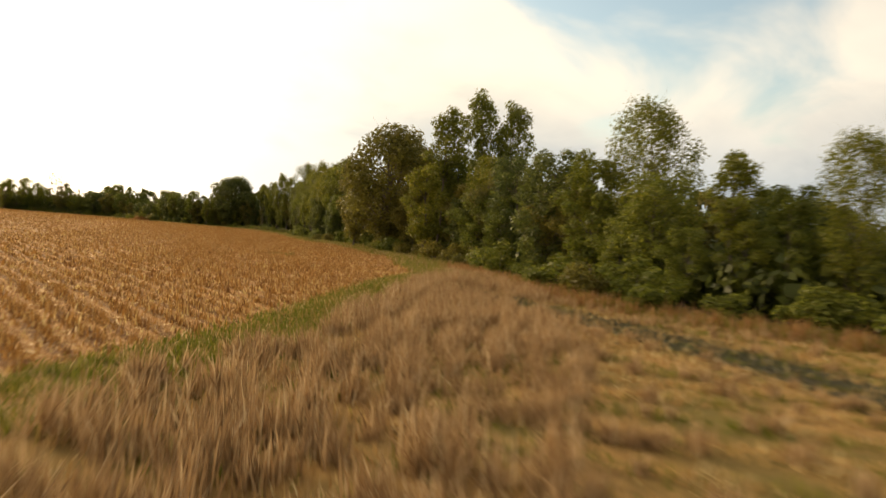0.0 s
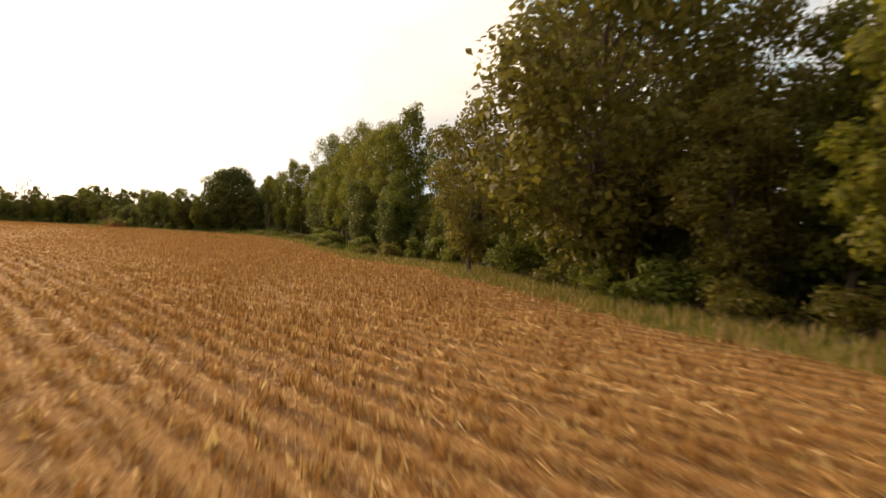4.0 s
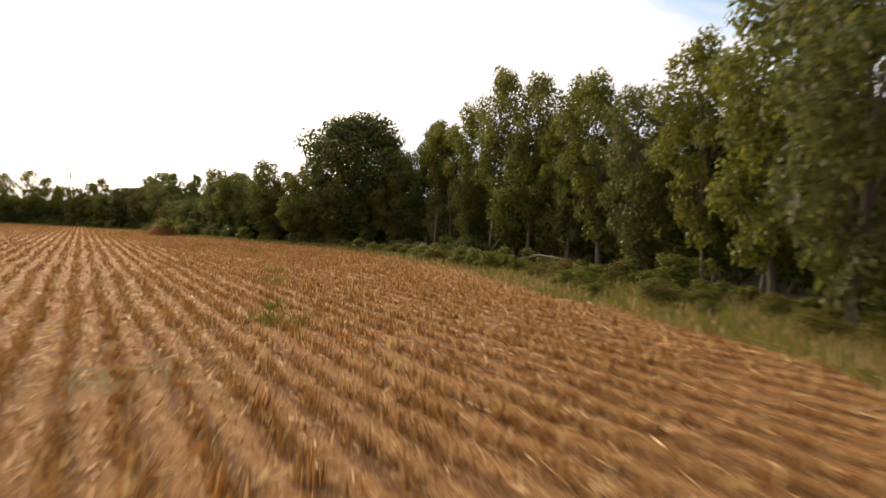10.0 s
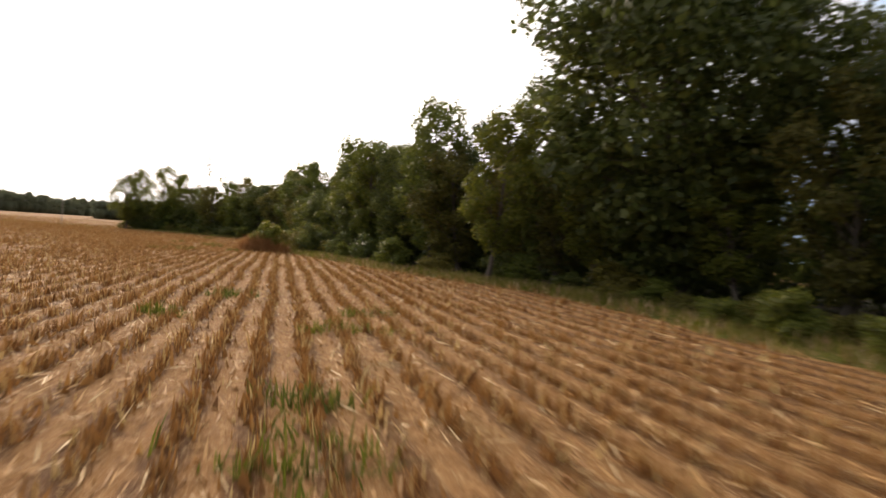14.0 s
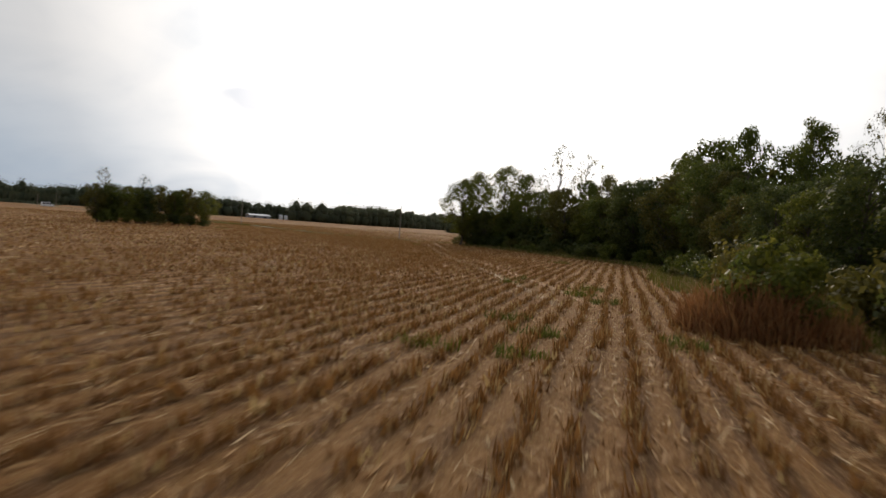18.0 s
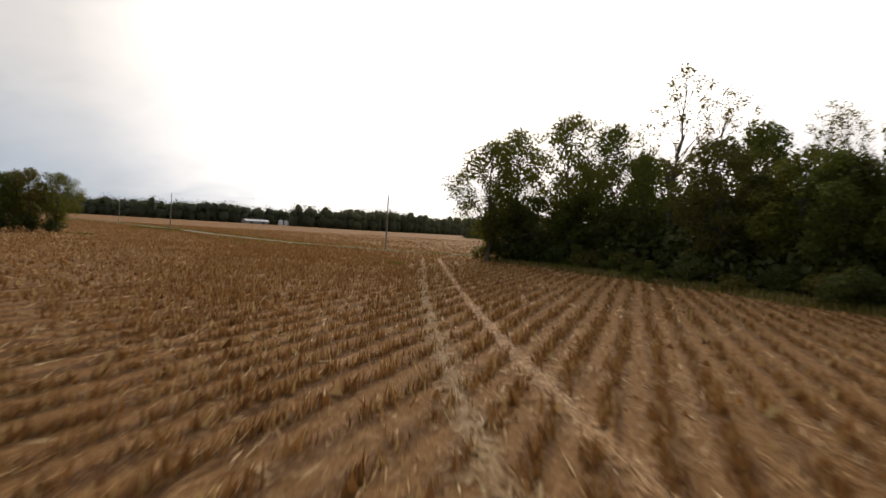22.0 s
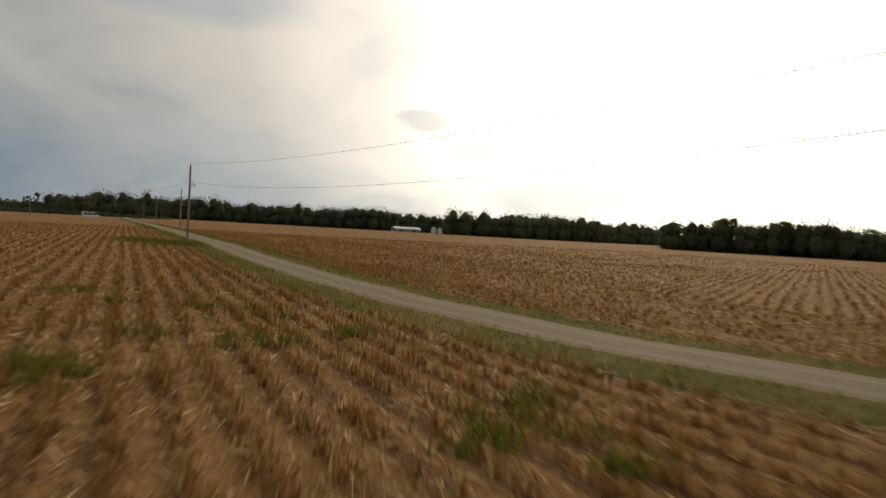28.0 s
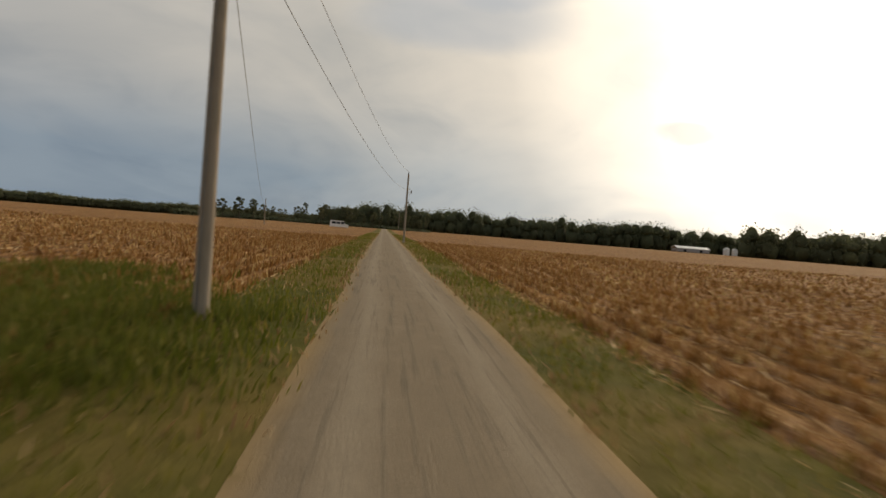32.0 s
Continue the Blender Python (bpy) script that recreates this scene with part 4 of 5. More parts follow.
# brambles over the broad verge where the trunks show
s = 150.0
while s < 256:
    w = float(np.interp(s, vv[:, 0], vv[:, 1]))
    mound = 205 < s < 246
    for _ in range(3 if mound else 2):
        x, y = at_run(s, -rnd.uniform(0.0, max(0.5, w - 1.6)))
        tagged(SHRUBS[rnd.choice((0, 0, 1, 3))].place(x, y, rnd.uniform(1.1, 2.0) if mound else rnd.uniform(0.7, 1.5), rnd.uniform(0, 360), rnd.uniform(1.0, 1.5)), "low sprawling green bramble beside the field", "bramble", "brambles beside the field").name = "bramble"
    s += rnd.uniform(2.2, 3.4)
# undergrowth inside the wood, too dense to tell apart
under = []
ur = np.random.default_rng(31)
for lo, hi in ((4, 7), (9, 13), (14, 20), (22, 34)):
    s = 0.0
    while s < length:
        open_wood = 132 < s < 250
        x, y = at_run(s, rnd.uniform(lo, hi))
        if not (open_wood and lo < 5) and beyond_edge(np.array([[x, y]]))[0] > 3 and far_from(lane_line, np.array([[x, y]]))[0][0] > 4.5:
            n, h, r = 330, rnd.uniform(2.5, 4.8) * (1.45 if lo > 13 else 1), rnd.uniform(1.8, 3.0)
            d = ur.normal(size=(n, 3))
            d /= np.linalg.norm(d, axis=1, keepdims=True)
            p = d * (ur.uniform(0.1, 1, (n, 1)) ** 0.45) * np.array([r, r, h * 0.55]) + np.array([x, y, h * 0.45])
            p[:, 2] = np.abs(p[:, 2]) + 0.05
            under.append(leaf_cards(ur, p, d, 0.48))
        s += rnd.uniform(2.8, 4.6)
tagged(new("undergrowth", mesh_np("undergrowth", *joined(under), M_LEAF[1])), "dense dark undergrowth between the trees", "undergrowth", kind="stuff")


# ---------------- the rest of the planting ----------------
# clump of small trees standing alone in the field
for x, y, h, kind, wide in ((-232.0, 234.0, 7.1, "E", 1.0), (-233.8, 236.2, 7.7, "A", 0.9), (-234.8, 235.2, 7.2, "C", 1.0), (-235.8, 239.0, 7.5, "K", 1.0), (-236.9, 242.4, 7.7, "C", 0.9), (-238.0, 245.1, 8.0, "E", 1.0),
                            (-239.7, 248.1, 7.5, "A", 0.9), (-240.8, 251.5, 8.0, "E", 0.95), (-240.4, 254.0, 7.9, "K", 1.0), (-238.7, 241.2, 7.5, "A", 0.9), (-242.5, 249.5, 7.7, "K", 1.0)):
    tagged(FRONT[kind].place(x, y, h, rnd.uniform(0, 360), wide * 1.05), "small leafy tree of a clump alone in the field", "tree", "clump of trees in the field")
for x, y, h in ((-233.8, 235.7, 10.3), (-237.2, 241.2, 9.8)):
    tagged(BARE.place(x, y, h, rnd.uniform(0, 360), 0.8), "thin-leaved tree rising over a clump in the field", "tree", "clump of trees in the field")
for x, y, h in ((-231.3, 234.5, 3.0), (-233.1, 237.0, 3.2), (-234.5, 239.2, 3.2), (-235.8, 241.7, 3.3), (-236.9, 244.6, 3.1), (-238.7, 247.6, 3.2), (-239.3, 250.8, 2.8), (-239.0, 253.5, 2.0)):
    tagged(SHRUBS[rnd.choice((0, 2, 3))].place(x, y, h, rnd.uniform(0, 360), 1.15), "low shrub among the small trees in the field", "shrub", "clump of trees in the field")
# rust-brown weeds with shrubs behind, at a corner of the wood
for x, y, h, k in ((-115.2, 241.6, 3.4, 1), (-116.2, 242.2, 3.0, 0), (-114.2, 241.8, 3.0, 1), (-113.6, 246.2, 4.2, 3), (-119, 247.6, 4.0, 3), (-111.5, 244.6, 3.6, 2)):
    SHRUBS[k].place(x, y, h, rnd.uniform(0, 360), 0.85)

wood_rng = np.random.default_rng(21)


def scatter_mesh(name, p, height, width, lean, mat, flat=0.0):
    v, f = blades(p, height, width, lean, wood_rng, flat)
    return mesh_np(name, v, f, mat)


def on_ground(xy, lift=0.0):
    return np.concatenate([xy, (gz(xy[:, 0], xy[:, 1]) + lift)[:, None]], 1)


def round_patch(cx, cy, r, n):
    a, q = wood_rng.uniform(0, 2 * np.pi, n), np.sqrt(wood_rng.uniform(0, 1, n)) * r
    return np.stack([cx + q * np.cos(a), cy + q * np.sin(a)], 1)


rust = []
for cx, cy, r, top in ((-115.2, 240.9, 1.8, 2.0), (-114.2, 241.0, 1.3, 1.8), (-116.4, 241.2, 1.3, 1.7), (-113.4, 241.8, 1.1, 1.4)):
    p = round_patch(cx, cy, r, int(520 * r * r))
    q = np.hypot(p[:, 0] - cx, p[:, 1] - cy) / r
    rust.append(blades(on_ground(p), top * np.sqrt(np.clip(1.08 - q * q, 0.05, 1)) * wood_rng.uniform(0.55, 1.1, len(p)), 0.06, 0.42, wood_rng))
tagged(new("weed_clump", mesh_np("weed_clump", *joined(rust), M_RUST)), "dense rounded clump of tall rust-brown dead weeds", "weeds", kind="stuff")

# green tufts in the stubble
TUFTS = [(-13.5, 54, 0.9), (-59.8, 170.7, 0.8), (-54.4, 160, 1.1), (-55.6, 162.6, 0.6), (-75.4, 198.6, 0.9), (-76.4, 200.4, 0.7), (-86.6, 208.8, 0.9), (-84.4, 204.4, 0.7), (-80, 205.5, 0.7), (-81.3, 208.4, 0.6),
         (-114.4, 236.7, 0.9), (-124.8, 243.8, 0.9), (-122.5, 242.4, 0.7), (-115.9, 230.1, 0.6), (-114.5, 231.6, 0.6), (-119.3, 234.9, 0.6), (-116.5, 233.9, 0.7), (-132.8, 247.1, 0.5), (-130.4, 244.2, 0.6),
         (-127, 246.5, 0.8), (-151.8, 268.8, 1.0), (-233, 273.8, 1.2), (-234.9, 277.4, 0.8), (-236, 279.6, 0.7), (-229.6, 281.4, 0.8), (-240.6, 276.4, 0.8), (-244.6, 272.2, 0.9), (-241.6, 273.8, 0.6),
         (-236, 274.9, 0.7), (-227.7, 279.8, 0.7), (-226.5, 281.1, 0.5), (-238.9, 278.3, 0.5), (-191, 275, 0.8), (-236.4, 256.4, 1.5), (-235.2, 256.8, 1.2), (-231.8, 274.2, 1.1), (-228.4, 281.0, 0.8), (-62, 176, 0.5)]
for x, y, r in TUFTS:
    m = int(150 * r) + 30
    # a few plants, each a small fan of leaves
    heart = np.array([x, y]) + wood_rng.normal(0, 0.50 * r, (max(6, int(14 * r)), 2))
    pick = wood_rng.integers(0, len(heart), m)
    pt = heart[pick] + wood_rng.normal(0, 0.14, (m, 2))
    hh = wood_rng.uniform(0.14, 0.46, m) * wood_rng.uniform(0.5, 1.0, len(heart))[pick]
    tagged(new("grass_tuft", scatter_mesh("grass_tuft", on_ground(pt), hh + 0.03, 0.035, 0.6, M_GRASS)), "tuft of green weeds growing in the stubble", "weeds", "green tufts in the stubble", "stuff")

# ---------------- stubble, straw and grass ----------------
way = np.array([m.translation[:2] for _, m in PATH])
ahead = lane_line[(lane_line[:, 0] < way[-1, 0] - 6) & (lane_line[:, 0] > way[-1, 0] - 75)]
way = smooth(np.vstack([way[::2], ahead[::8]]), 2.0)


def west_block(q):
    return (q[:, 0] < -224) & (q[:, 1] < 343.2 + 0.18 * q[:, 0])


def row_axes(q):
    """Across and along the crop rows at each place."""
    h = np.radians(np.where(west_block(q), ROWS_WEST, ROWS))
    return np.stack([np.cos(h), np.sin(h)], 1), np.stack([-np.sin(h), np.cos(h)], 1)



def in_field(q, lane_gap=3.0, wood_gap=2.8):
    d, i = far_from(edge_line, q)
    inside = ((q - edge_line[i]) * edge_n[i]).sum(1) > 0
    ok = ~inside & (d > verge_w[i] - 3.0 + wood_gap) & (far_from(lane_line, q)[0] > lane_gap)
    d, i = far_from(mline, q)
    meadow = (((q - mline[i]) * mn[i]).sum(1) > -0.3) & (q[:, 1] < 43) & (q[:, 0] < 30)
    return ok & ~meadow


def corridor(reach, n):
    """n random places no further than reach from the line of flight."""
    k = wood_rng.integers(0, len(way) - 1, n)
    off = wood_rng.uniform(-1, 1, n) * reach
    nn = normals(way)[k]
    return way[k] + nn * off[:, None] + wood_rng.normal(0, 1.2, (n, 2))


# stalks stand in rows, in uneven bunches with bare spots between, and stray ones lie across
def cell_value(a, b, seed):
    """A steady random value from 0 to 1 for each cell of whole numbers a, b."""
    q = np.sin(a * 12.9898 + b * 78.233 + seed * 37.719) * 43758.5453
    return q - np.floor(q)


TRACK = smooth([(-122, 239.6), (-139.5, 249.4), (-152.7, 255.9), (-167.7, 263.9), (-191, 277.3), (-205, 285.5)], 0.5)
track_n = normals(TRACK)


def stalks(reach, n, thick, tall, bunch=0.42):
    q = corridor(reach, n)
    n_row, u_row = row_axes(q)
    a, b = (q * n_row).sum(1), (q * u_row).sum(1)
    row, cell = np.round(a / ROW_GAP), np.floor(b / bunch + cell_value(np.round(a / ROW_GAP), 0, 3))
    full = cell_value(row, cell, 1) * 0.75 + cell_value(np.floor(row / 3), np.floor(b / 2.6), 2) * 0.45
    stray = wood_rng.uniform(0, 1, n) < np.interp(q[:, 1], [60, 150, 200], [0.30, 0.18, 0.07])
    keep = stray | (full > wood_rng.uniform(0.22, 0.62, n))
    loose = np.interp(q[:, 1], [120, 190], [1.0, 0.72])
    inrow = row * ROW_GAP + loose * (wood_rng.normal(0, 0.095, n) + 0.10 * np.sin(b * 0.35 + row) + 0.22 * (cell_value(row, cell, 5) - 0.5))
    a = np.where(stray, a, inrow)
    q = (a[:, None] * n_row + b[:, None] * u_row)[keep]
    size = np.where(stray, 0.62, 0.50 + 0.62 * full)[keep]
    d, i = far_from(TRACK, q)
    d = d * np.sign(((q - TRACK[i]) * track_n[i]).sum(1))
    ok = in_field(q) & (np.minimum(np.abs(d), np.abs(d - 1.6)) > 0.17)
    q, size = q[ok], size[ok]
    hh = wood_rng.uniform(0.12, 0.34, len(q)) * size * tall
    return straws(on_ground(q), hh, thick * wood_rng.uniform(0.5, 1.4, len(q)), 0.42, wood_rng)


tagged(new("stubble", mesh_np("stubble", *joined([stalks(8, 520000, 0.034, 1.0), stalks(22, 330000, 0.055, 1.0), stalks(50, 220000, 0.10, 0.9, 0.6), stalks(110, 130000, 0.20, 0.8, 1.0)]), M_STALK)),
       "rows of short cut straw-coloured stalks", "stubble", kind="stuff")
# loose straw lies between and across the rows
q = np.vstack([corridor(8, 190000), corridor(30, 110000), corridor(80, 50000)])
more = corridor(26, 240000)
q = np.vstack([q, more[west_block(more)]])
n_row, u_row = row_axes(q)
a, b = (q * n_row).sum(1), (q * u_row).sum(1)
between = (np.floor(a / ROW_GAP) + 0.5) * ROW_GAP + wood_rng.normal(0, 0.13, len(q))
q = q + n_row * np.where(wood_rng.uniform(0, 1, len(q)) < 0.62, between - a, 0.0)[:, None]
keep = wood_rng.uniform(0, 1, len(q)) < 0.25 + 0.9 * cell_value(np.round(a / ROW_GAP + 0.5), np.round(b / 1.6), 8)
q = q[keep]
q = q[in_field(q, 2.8, 2.2)]
far = far_from(way, q)[0]
v, f = chips(on_ground(q, 0.01), wood_rng.uniform(0.12, 0.60, len(q)) * (1 + far / 30), wood_rng.uniform(0.010, 0.034, len(q)) * (1 + far / 12), wood_rng)
tagged(new("straw_litter", mesh_np("straw_litter", v, f, M_STRAW)), "loose pale straw lying over the field", "straw", kind="stuff")
# two wheel tracks pressed into the stubble, full of pale straw
for off in (0.0, 1.6):
    k = wood_rng.integers(0, len(TRACK), 9000)
    q = TRACK[k] + track_n[k] * (off + wood_rng.normal(0, 0.12, (len(k), 1))) + wood_rng.normal(0, 0.3, (len(k), 1)) * np.stack([-track_n[k][:, 1], track_n[k][:, 0]], 1)
    tagged(new("wheel_track", scatter_mesh("wheel_track", on_ground(q, 0.035), wood_rng.uniform(0.12, 0.3, len(q)), 0.035, 0.1, M_STRAW, 1.42)),
           "wheel track of flattened pale straw across the rows", "wheel track", kind="stuff")

# grass between field and wood
k = wood_rng.integers(0, len(edge_line), 90000)
q = edge_line[k] + edge_n[k] * (wood_rng.uniform(-1.0, 0.2, len(k)) * verge_w[k])[:, None] + wood_rng.normal(0, 0.4, (len(k), 2))
q = q[far_from(lane_line, q)[0] > 1.9]
green = wood_rng.uniform(0, 1, len(q)) < 0.70
for nm, mm, sel, lab in (("verge_grass", M_GRASS, green, "long green grass along the wood edge"), ("dry_verge_grass", M_DRY, ~green, "dry brown grass along the wood edge")):
    tagged(new(nm, scatter_mesh(nm, on_ground(q[sel], 0.03), wood_rng.uniform(0.15, 0.65, sel.sum()), 0.035, 0.4, mm)), lab, "grass", kind="stuff")
# tall feathery clumps of dry grass where the flight begins, short grass beside the field
def meadow_clumps(n, lo, hi, tall, each, gap=1.25):
    """Clumps of feathery grass in loose swaths that run beside the field border."""
    k = wood_rng.integers(0, len(mline), n)
    off = wood_rng.uniform(lo, hi, n)
    swath = np.sin(off * 2 * math.pi / gap + 0.8 * np.sin(k * 0.21)) + wood_rng.normal(0, 0.6, n)
    c = (mline[k] + mn[k] * off[:, None])[swath > -0.55] + wood_rng.normal(0, 0.18, ((swath > -0.55).sum(), 2))
    c = c[beyond_edge(c) < -1.8]
    c = c[far_from(MULCH, c)[0] > 1.1]
    size = np.repeat(wood_rng.uniform(0.5, 1.0, len(c)) * tall, each)
    q = np.repeat(c, each, 0) + wood_rng.normal(0, 0.15, (len(c) * each, 2)) * size[:, None]
    return blades(on_ground(q, 0.02), size * wood_rng.uniform(0.4, 1.0, len(q)), 0.03, 0.34, wood_rng)


MULCH = smooth([(0.2, 32.5), (1.7, 29.1), (3.8, 25.4), (5.9, 20.6), (7.4, 16.8), (8.6, 13.6), (9.6, 10.5)], 0.5)
tagged(new("meadow_grass", mesh_np("meadow_grass", *joined([meadow_clumps(2500, 1.7, 8.2, 0.92, 46), meadow_clumps(760, 8.2, 16, 0.62, 36, 2.1)]), M_DRY)),
       "feathery clumps of tall dry pinkish-brown grass", "grass", kind="stuff")
un = normals(MULCH)
v, f = sheet(MULCH, un, [-1.1, -0.7, 0.0, 0.7, 1.0], [0.03, 0.06, 0.07, 0.06, 0.03])
tagged(new("ground_mulch", mesh_np("mulch", v, f, M_MULCH, True)), "dark strip of bare soil and dead weeds in the meadow", "bare soil", kind="structure")
k = wood_rng.integers(0, len(MULCH), 5200)
q = MULCH[k] + un[k] * wood_rng.normal(0, 0.62, (len(k), 1)) + wood_rng.normal(0, 0.3, (len(k), 2))
tagged(new("dead_weeds", scatter_mesh("dead_weeds", on_ground(q, 0.04), wood_rng.uniform(0.06, 0.26, len(q)), 0.05, 0.9, M_SCORCH)), "low grey-green and black dead weeds on bare soil", "weeds", kind="stuff")
n = 120000
k = wood_rng.integers(0, len(mline), n)
near = wood_rng.uniform(0, 1, (n, 1)) < 0.38
q = mline[k] + mn[k] * np.where(near, wood_rng.uniform(-0.2, 2.0, (n, 1)), wood_rng.uniform(2.4, 17, (n, 1))) + wood_rng.normal(0, 0.25, (n, 2))
q, near = q[beyond_edge(q) < -0.6], near[beyond_edge(q) < -0.6, 0]
patch = cell_value(np.round(q[:, 0] / 1.1 + np.sin(q[:, 1] * 1.3) * 0.4), np.round(q[:, 1] / 1.4 + np.sin(q[:, 0] * 1.7) * 0.4), 6)
green = wood_rng.uniform(0, 1, len(q)) < np.where(near, 0.85, np.where(patch > 0.62, 0.8, 0.08))
tagged(new("short_grass", scatter_mesh("short_grass", on_ground(q[green], 0.02), wood_rng.uniform(0.06, 0.24, green.sum()), 0.03, 0.5, M_GRASS)), "short green grass by the field edge and in the meadow", "grass", kind="stuff")
tagged(new("short_dry_grass", scatter_mesh("short_dry_grass", on_ground(q[~green], 0.02), wood_rng.uniform(0.08, 0.28, (~green).sum()), 0.03, 0.6, M_STRAW)), "short golden dry grass in the meadow", "grass", kind="stuff")
# rust and golden weeds at the foot of the first trees
k = wood_rng.integers(0, int((edge_run < 60).sum()), 7000)
q = edge_line[k] - edge_n[k] * wood_rng.uniform(0.2, 2.4, (len(k), 1)) + wood_rng.normal(0, 0.3, (len(k), 2))
tagged(new("edge_weeds", scatter_mesh("edge_weeds", on_ground(q, 0.02), wood_rng.uniform(0.3, 0.9, len(q)), 0.04, 0.4, M_RUST)), "rust and golden dead weeds at the foot of the wood", "weeds", kind="stuff")
# lane verges
sel = (lane_line[:, 0] < -205) & (lane_line[:, 0] > -400)
ll, lnn = lane_line[sel], lane_n[sel]
n = 46000
k = wood_rng.integers(0, len(ll), n)
side = np.where(wood_rng.uniform(0, 1, n) < 0.5, -1, 1)
q = ll[k] + lnn[k] * (side * wood_rng.uniform(1.28, 3.1, n))[:, None] + wood_rng.normal(0, 0.12, (n, 2)) + wood_rng.uniform(-1, 1, (n, 1)) * np.stack([-lnn[k][:, 1], lnn[k][:, 0]], 1)
d = far_from(lane_line, q)[0]
q, d = q[d > 1.22], d[d > 1.22]
green = wood_rng.uniform(0, 1, len(q)) < np.clip((d - 1.2) / 0.6, 0.15, 0.84)
for nm, mm, sel, lab in (("lane_grass", M_GRASS, green, "rough green grass beside the lane"), ("dry_lane_grass", M_DRY, ~green, "dry grass at the edge of the gravel")):
    tagged(new(nm, scatter_mesh(nm, on_ground(q[sel], 0.04), wood_rng.uniform(0.05, 0.19, sel.sum()), 0.03, 0.55, mm)), lab, "grass", kind="stuff")
q = np.vstack([np.array(c) + wood_rng.normal(0, r, (m, 2)) for c, r, m in (((-283.2, 270.2), 1.3, 3200), ((-280.6, 271.6), 1.0, 2600), ((-286.4, 268.8), 0.9, 1500), ((-278.8, 273.4), 0.9, 2200), ((-282, 273), 0.9, 1600))])
q = q[far_from(lane_line, q)[0] > 1.6]
tagged(new("grass_patch", scatter_mesh("grass_patch", on_ground(q, 0.02), wood_rng.uniform(0.08, 0.34, len(q)), 0.035, 0.4, M_GRASS)),
       "patch of uncut green grass round the pole", "grass", kind="stuff")

# ---------------- fallen timber ----------------
def fallen(name, runs, label):
    e = new(name)
    for i, (pts, r0, r1) in enumerate(runs):
        p = smooth([(x, y) for x, y, _ in pts], 0.35)
        z = np.interp(np.linspace(0, 1, len(p)), np.linspace(0, 1, len(pts)), [c[2] for c in pts])
        t = np.linspace(0, 1, len(p))
        v, f = tube(np.concatenate([p, z[:, None]], 1) + wood_rng.normal(0, 0.02, (len(p), 3)), r0 + (r1 - r0) * t, 8)
        part("log" if i == 0 else "branch", mesh_np("log", v, f, M_DEAD, True), None, e)
    return tagged(e, label, "fallen tree", "fallen timber")


fallen("fallen_tree", [([(-172.0, 292.6, 0.3), (-176.7, 293.4, 1.4), (-183.0, 294.6, 2.8)], 0.17, 0.05), ([(-174.0, 292.8, 0.7), (-179.0, 293.6, 1.2), (-182.6, 293.9, 1.5)], 0.08, 0.03),
                       ([(-176.2, 293.2, 1.2), (-179.2, 294.2, 2.4), (-181.2, 294.8, 3.3)], 0.07, 0.03), ([(-174.6, 292.6, 0.6), (-178.2, 292.8, 0.6), (-181.4, 293, 0.7)], 0.06, 0.03),
                       ([(-173.4, 292.9, 0.8), (-173.9, 293.8, 1.6), (-173.4, 294.6, 2.0)], 0.06, 0.03)], "bleached fallen tree with bare branches at the wood edge")
fallen("fallen_log", [([(-46.2, 190.3, 0.6), (-48.2, 191.9, 1.05), (-49.7, 193.0, 1.15)], 0.13, 0.07), ([(-49.2, 192.6, 1.1), (-50.2, 193.2, 0.85), (-51.2, 193.7, 0.75)], 0.07, 0.04),
                      ([(-47.8, 191.6, 0.9), (-48.4, 191.6, 0.5), (-48.8, 191.7, 0.1)], 0.06, 0.04), ([(-46.3, 190.4, 0.62), (-45.7, 189.9, 0.3), (-45.3, 189.5, 0.1)], 0.14, 0.12)], "pale fallen log lying over brambles")
fallen("fallen_log", [([(-26.0, 132.9, 0.25), (-26.9, 135.4, 0.9), (-27.5, 137.8, 1.2), (-27.9, 139.5, 0.3)], 0.06, 0.035)], "pale bent trunk lying by the wood")
fallen("fallen_log", [([(-58.6, 200.7, 0.15), (-59.7, 203.7, 0.60), (-60.8, 205.5, 1.05), (-62.0, 207.2, 1.15), (-62.6, 208.6, 0.4)], 0.12, 0.06), ([(-60.6, 205.2, 0.9), (-61.2, 206.4, 1.4), (-62.4, 207.0, 1.5)], 0.07, 0.03),
                      ([(-59.9, 204, 0.7), (-59.4, 205.6, 0.7), (-59.6, 207, 0.5)], 0.06, 0.03)], "thick fallen trunk half hidden in brambles")
fallen("leaning_trunk", [([(-55.3, 206.1, 0.0), (-53.2, 206.5, 2.6), (-51.0, 207.1, 5.5)], 0.15, 0.08)], "dead trunk leaning into the trees")

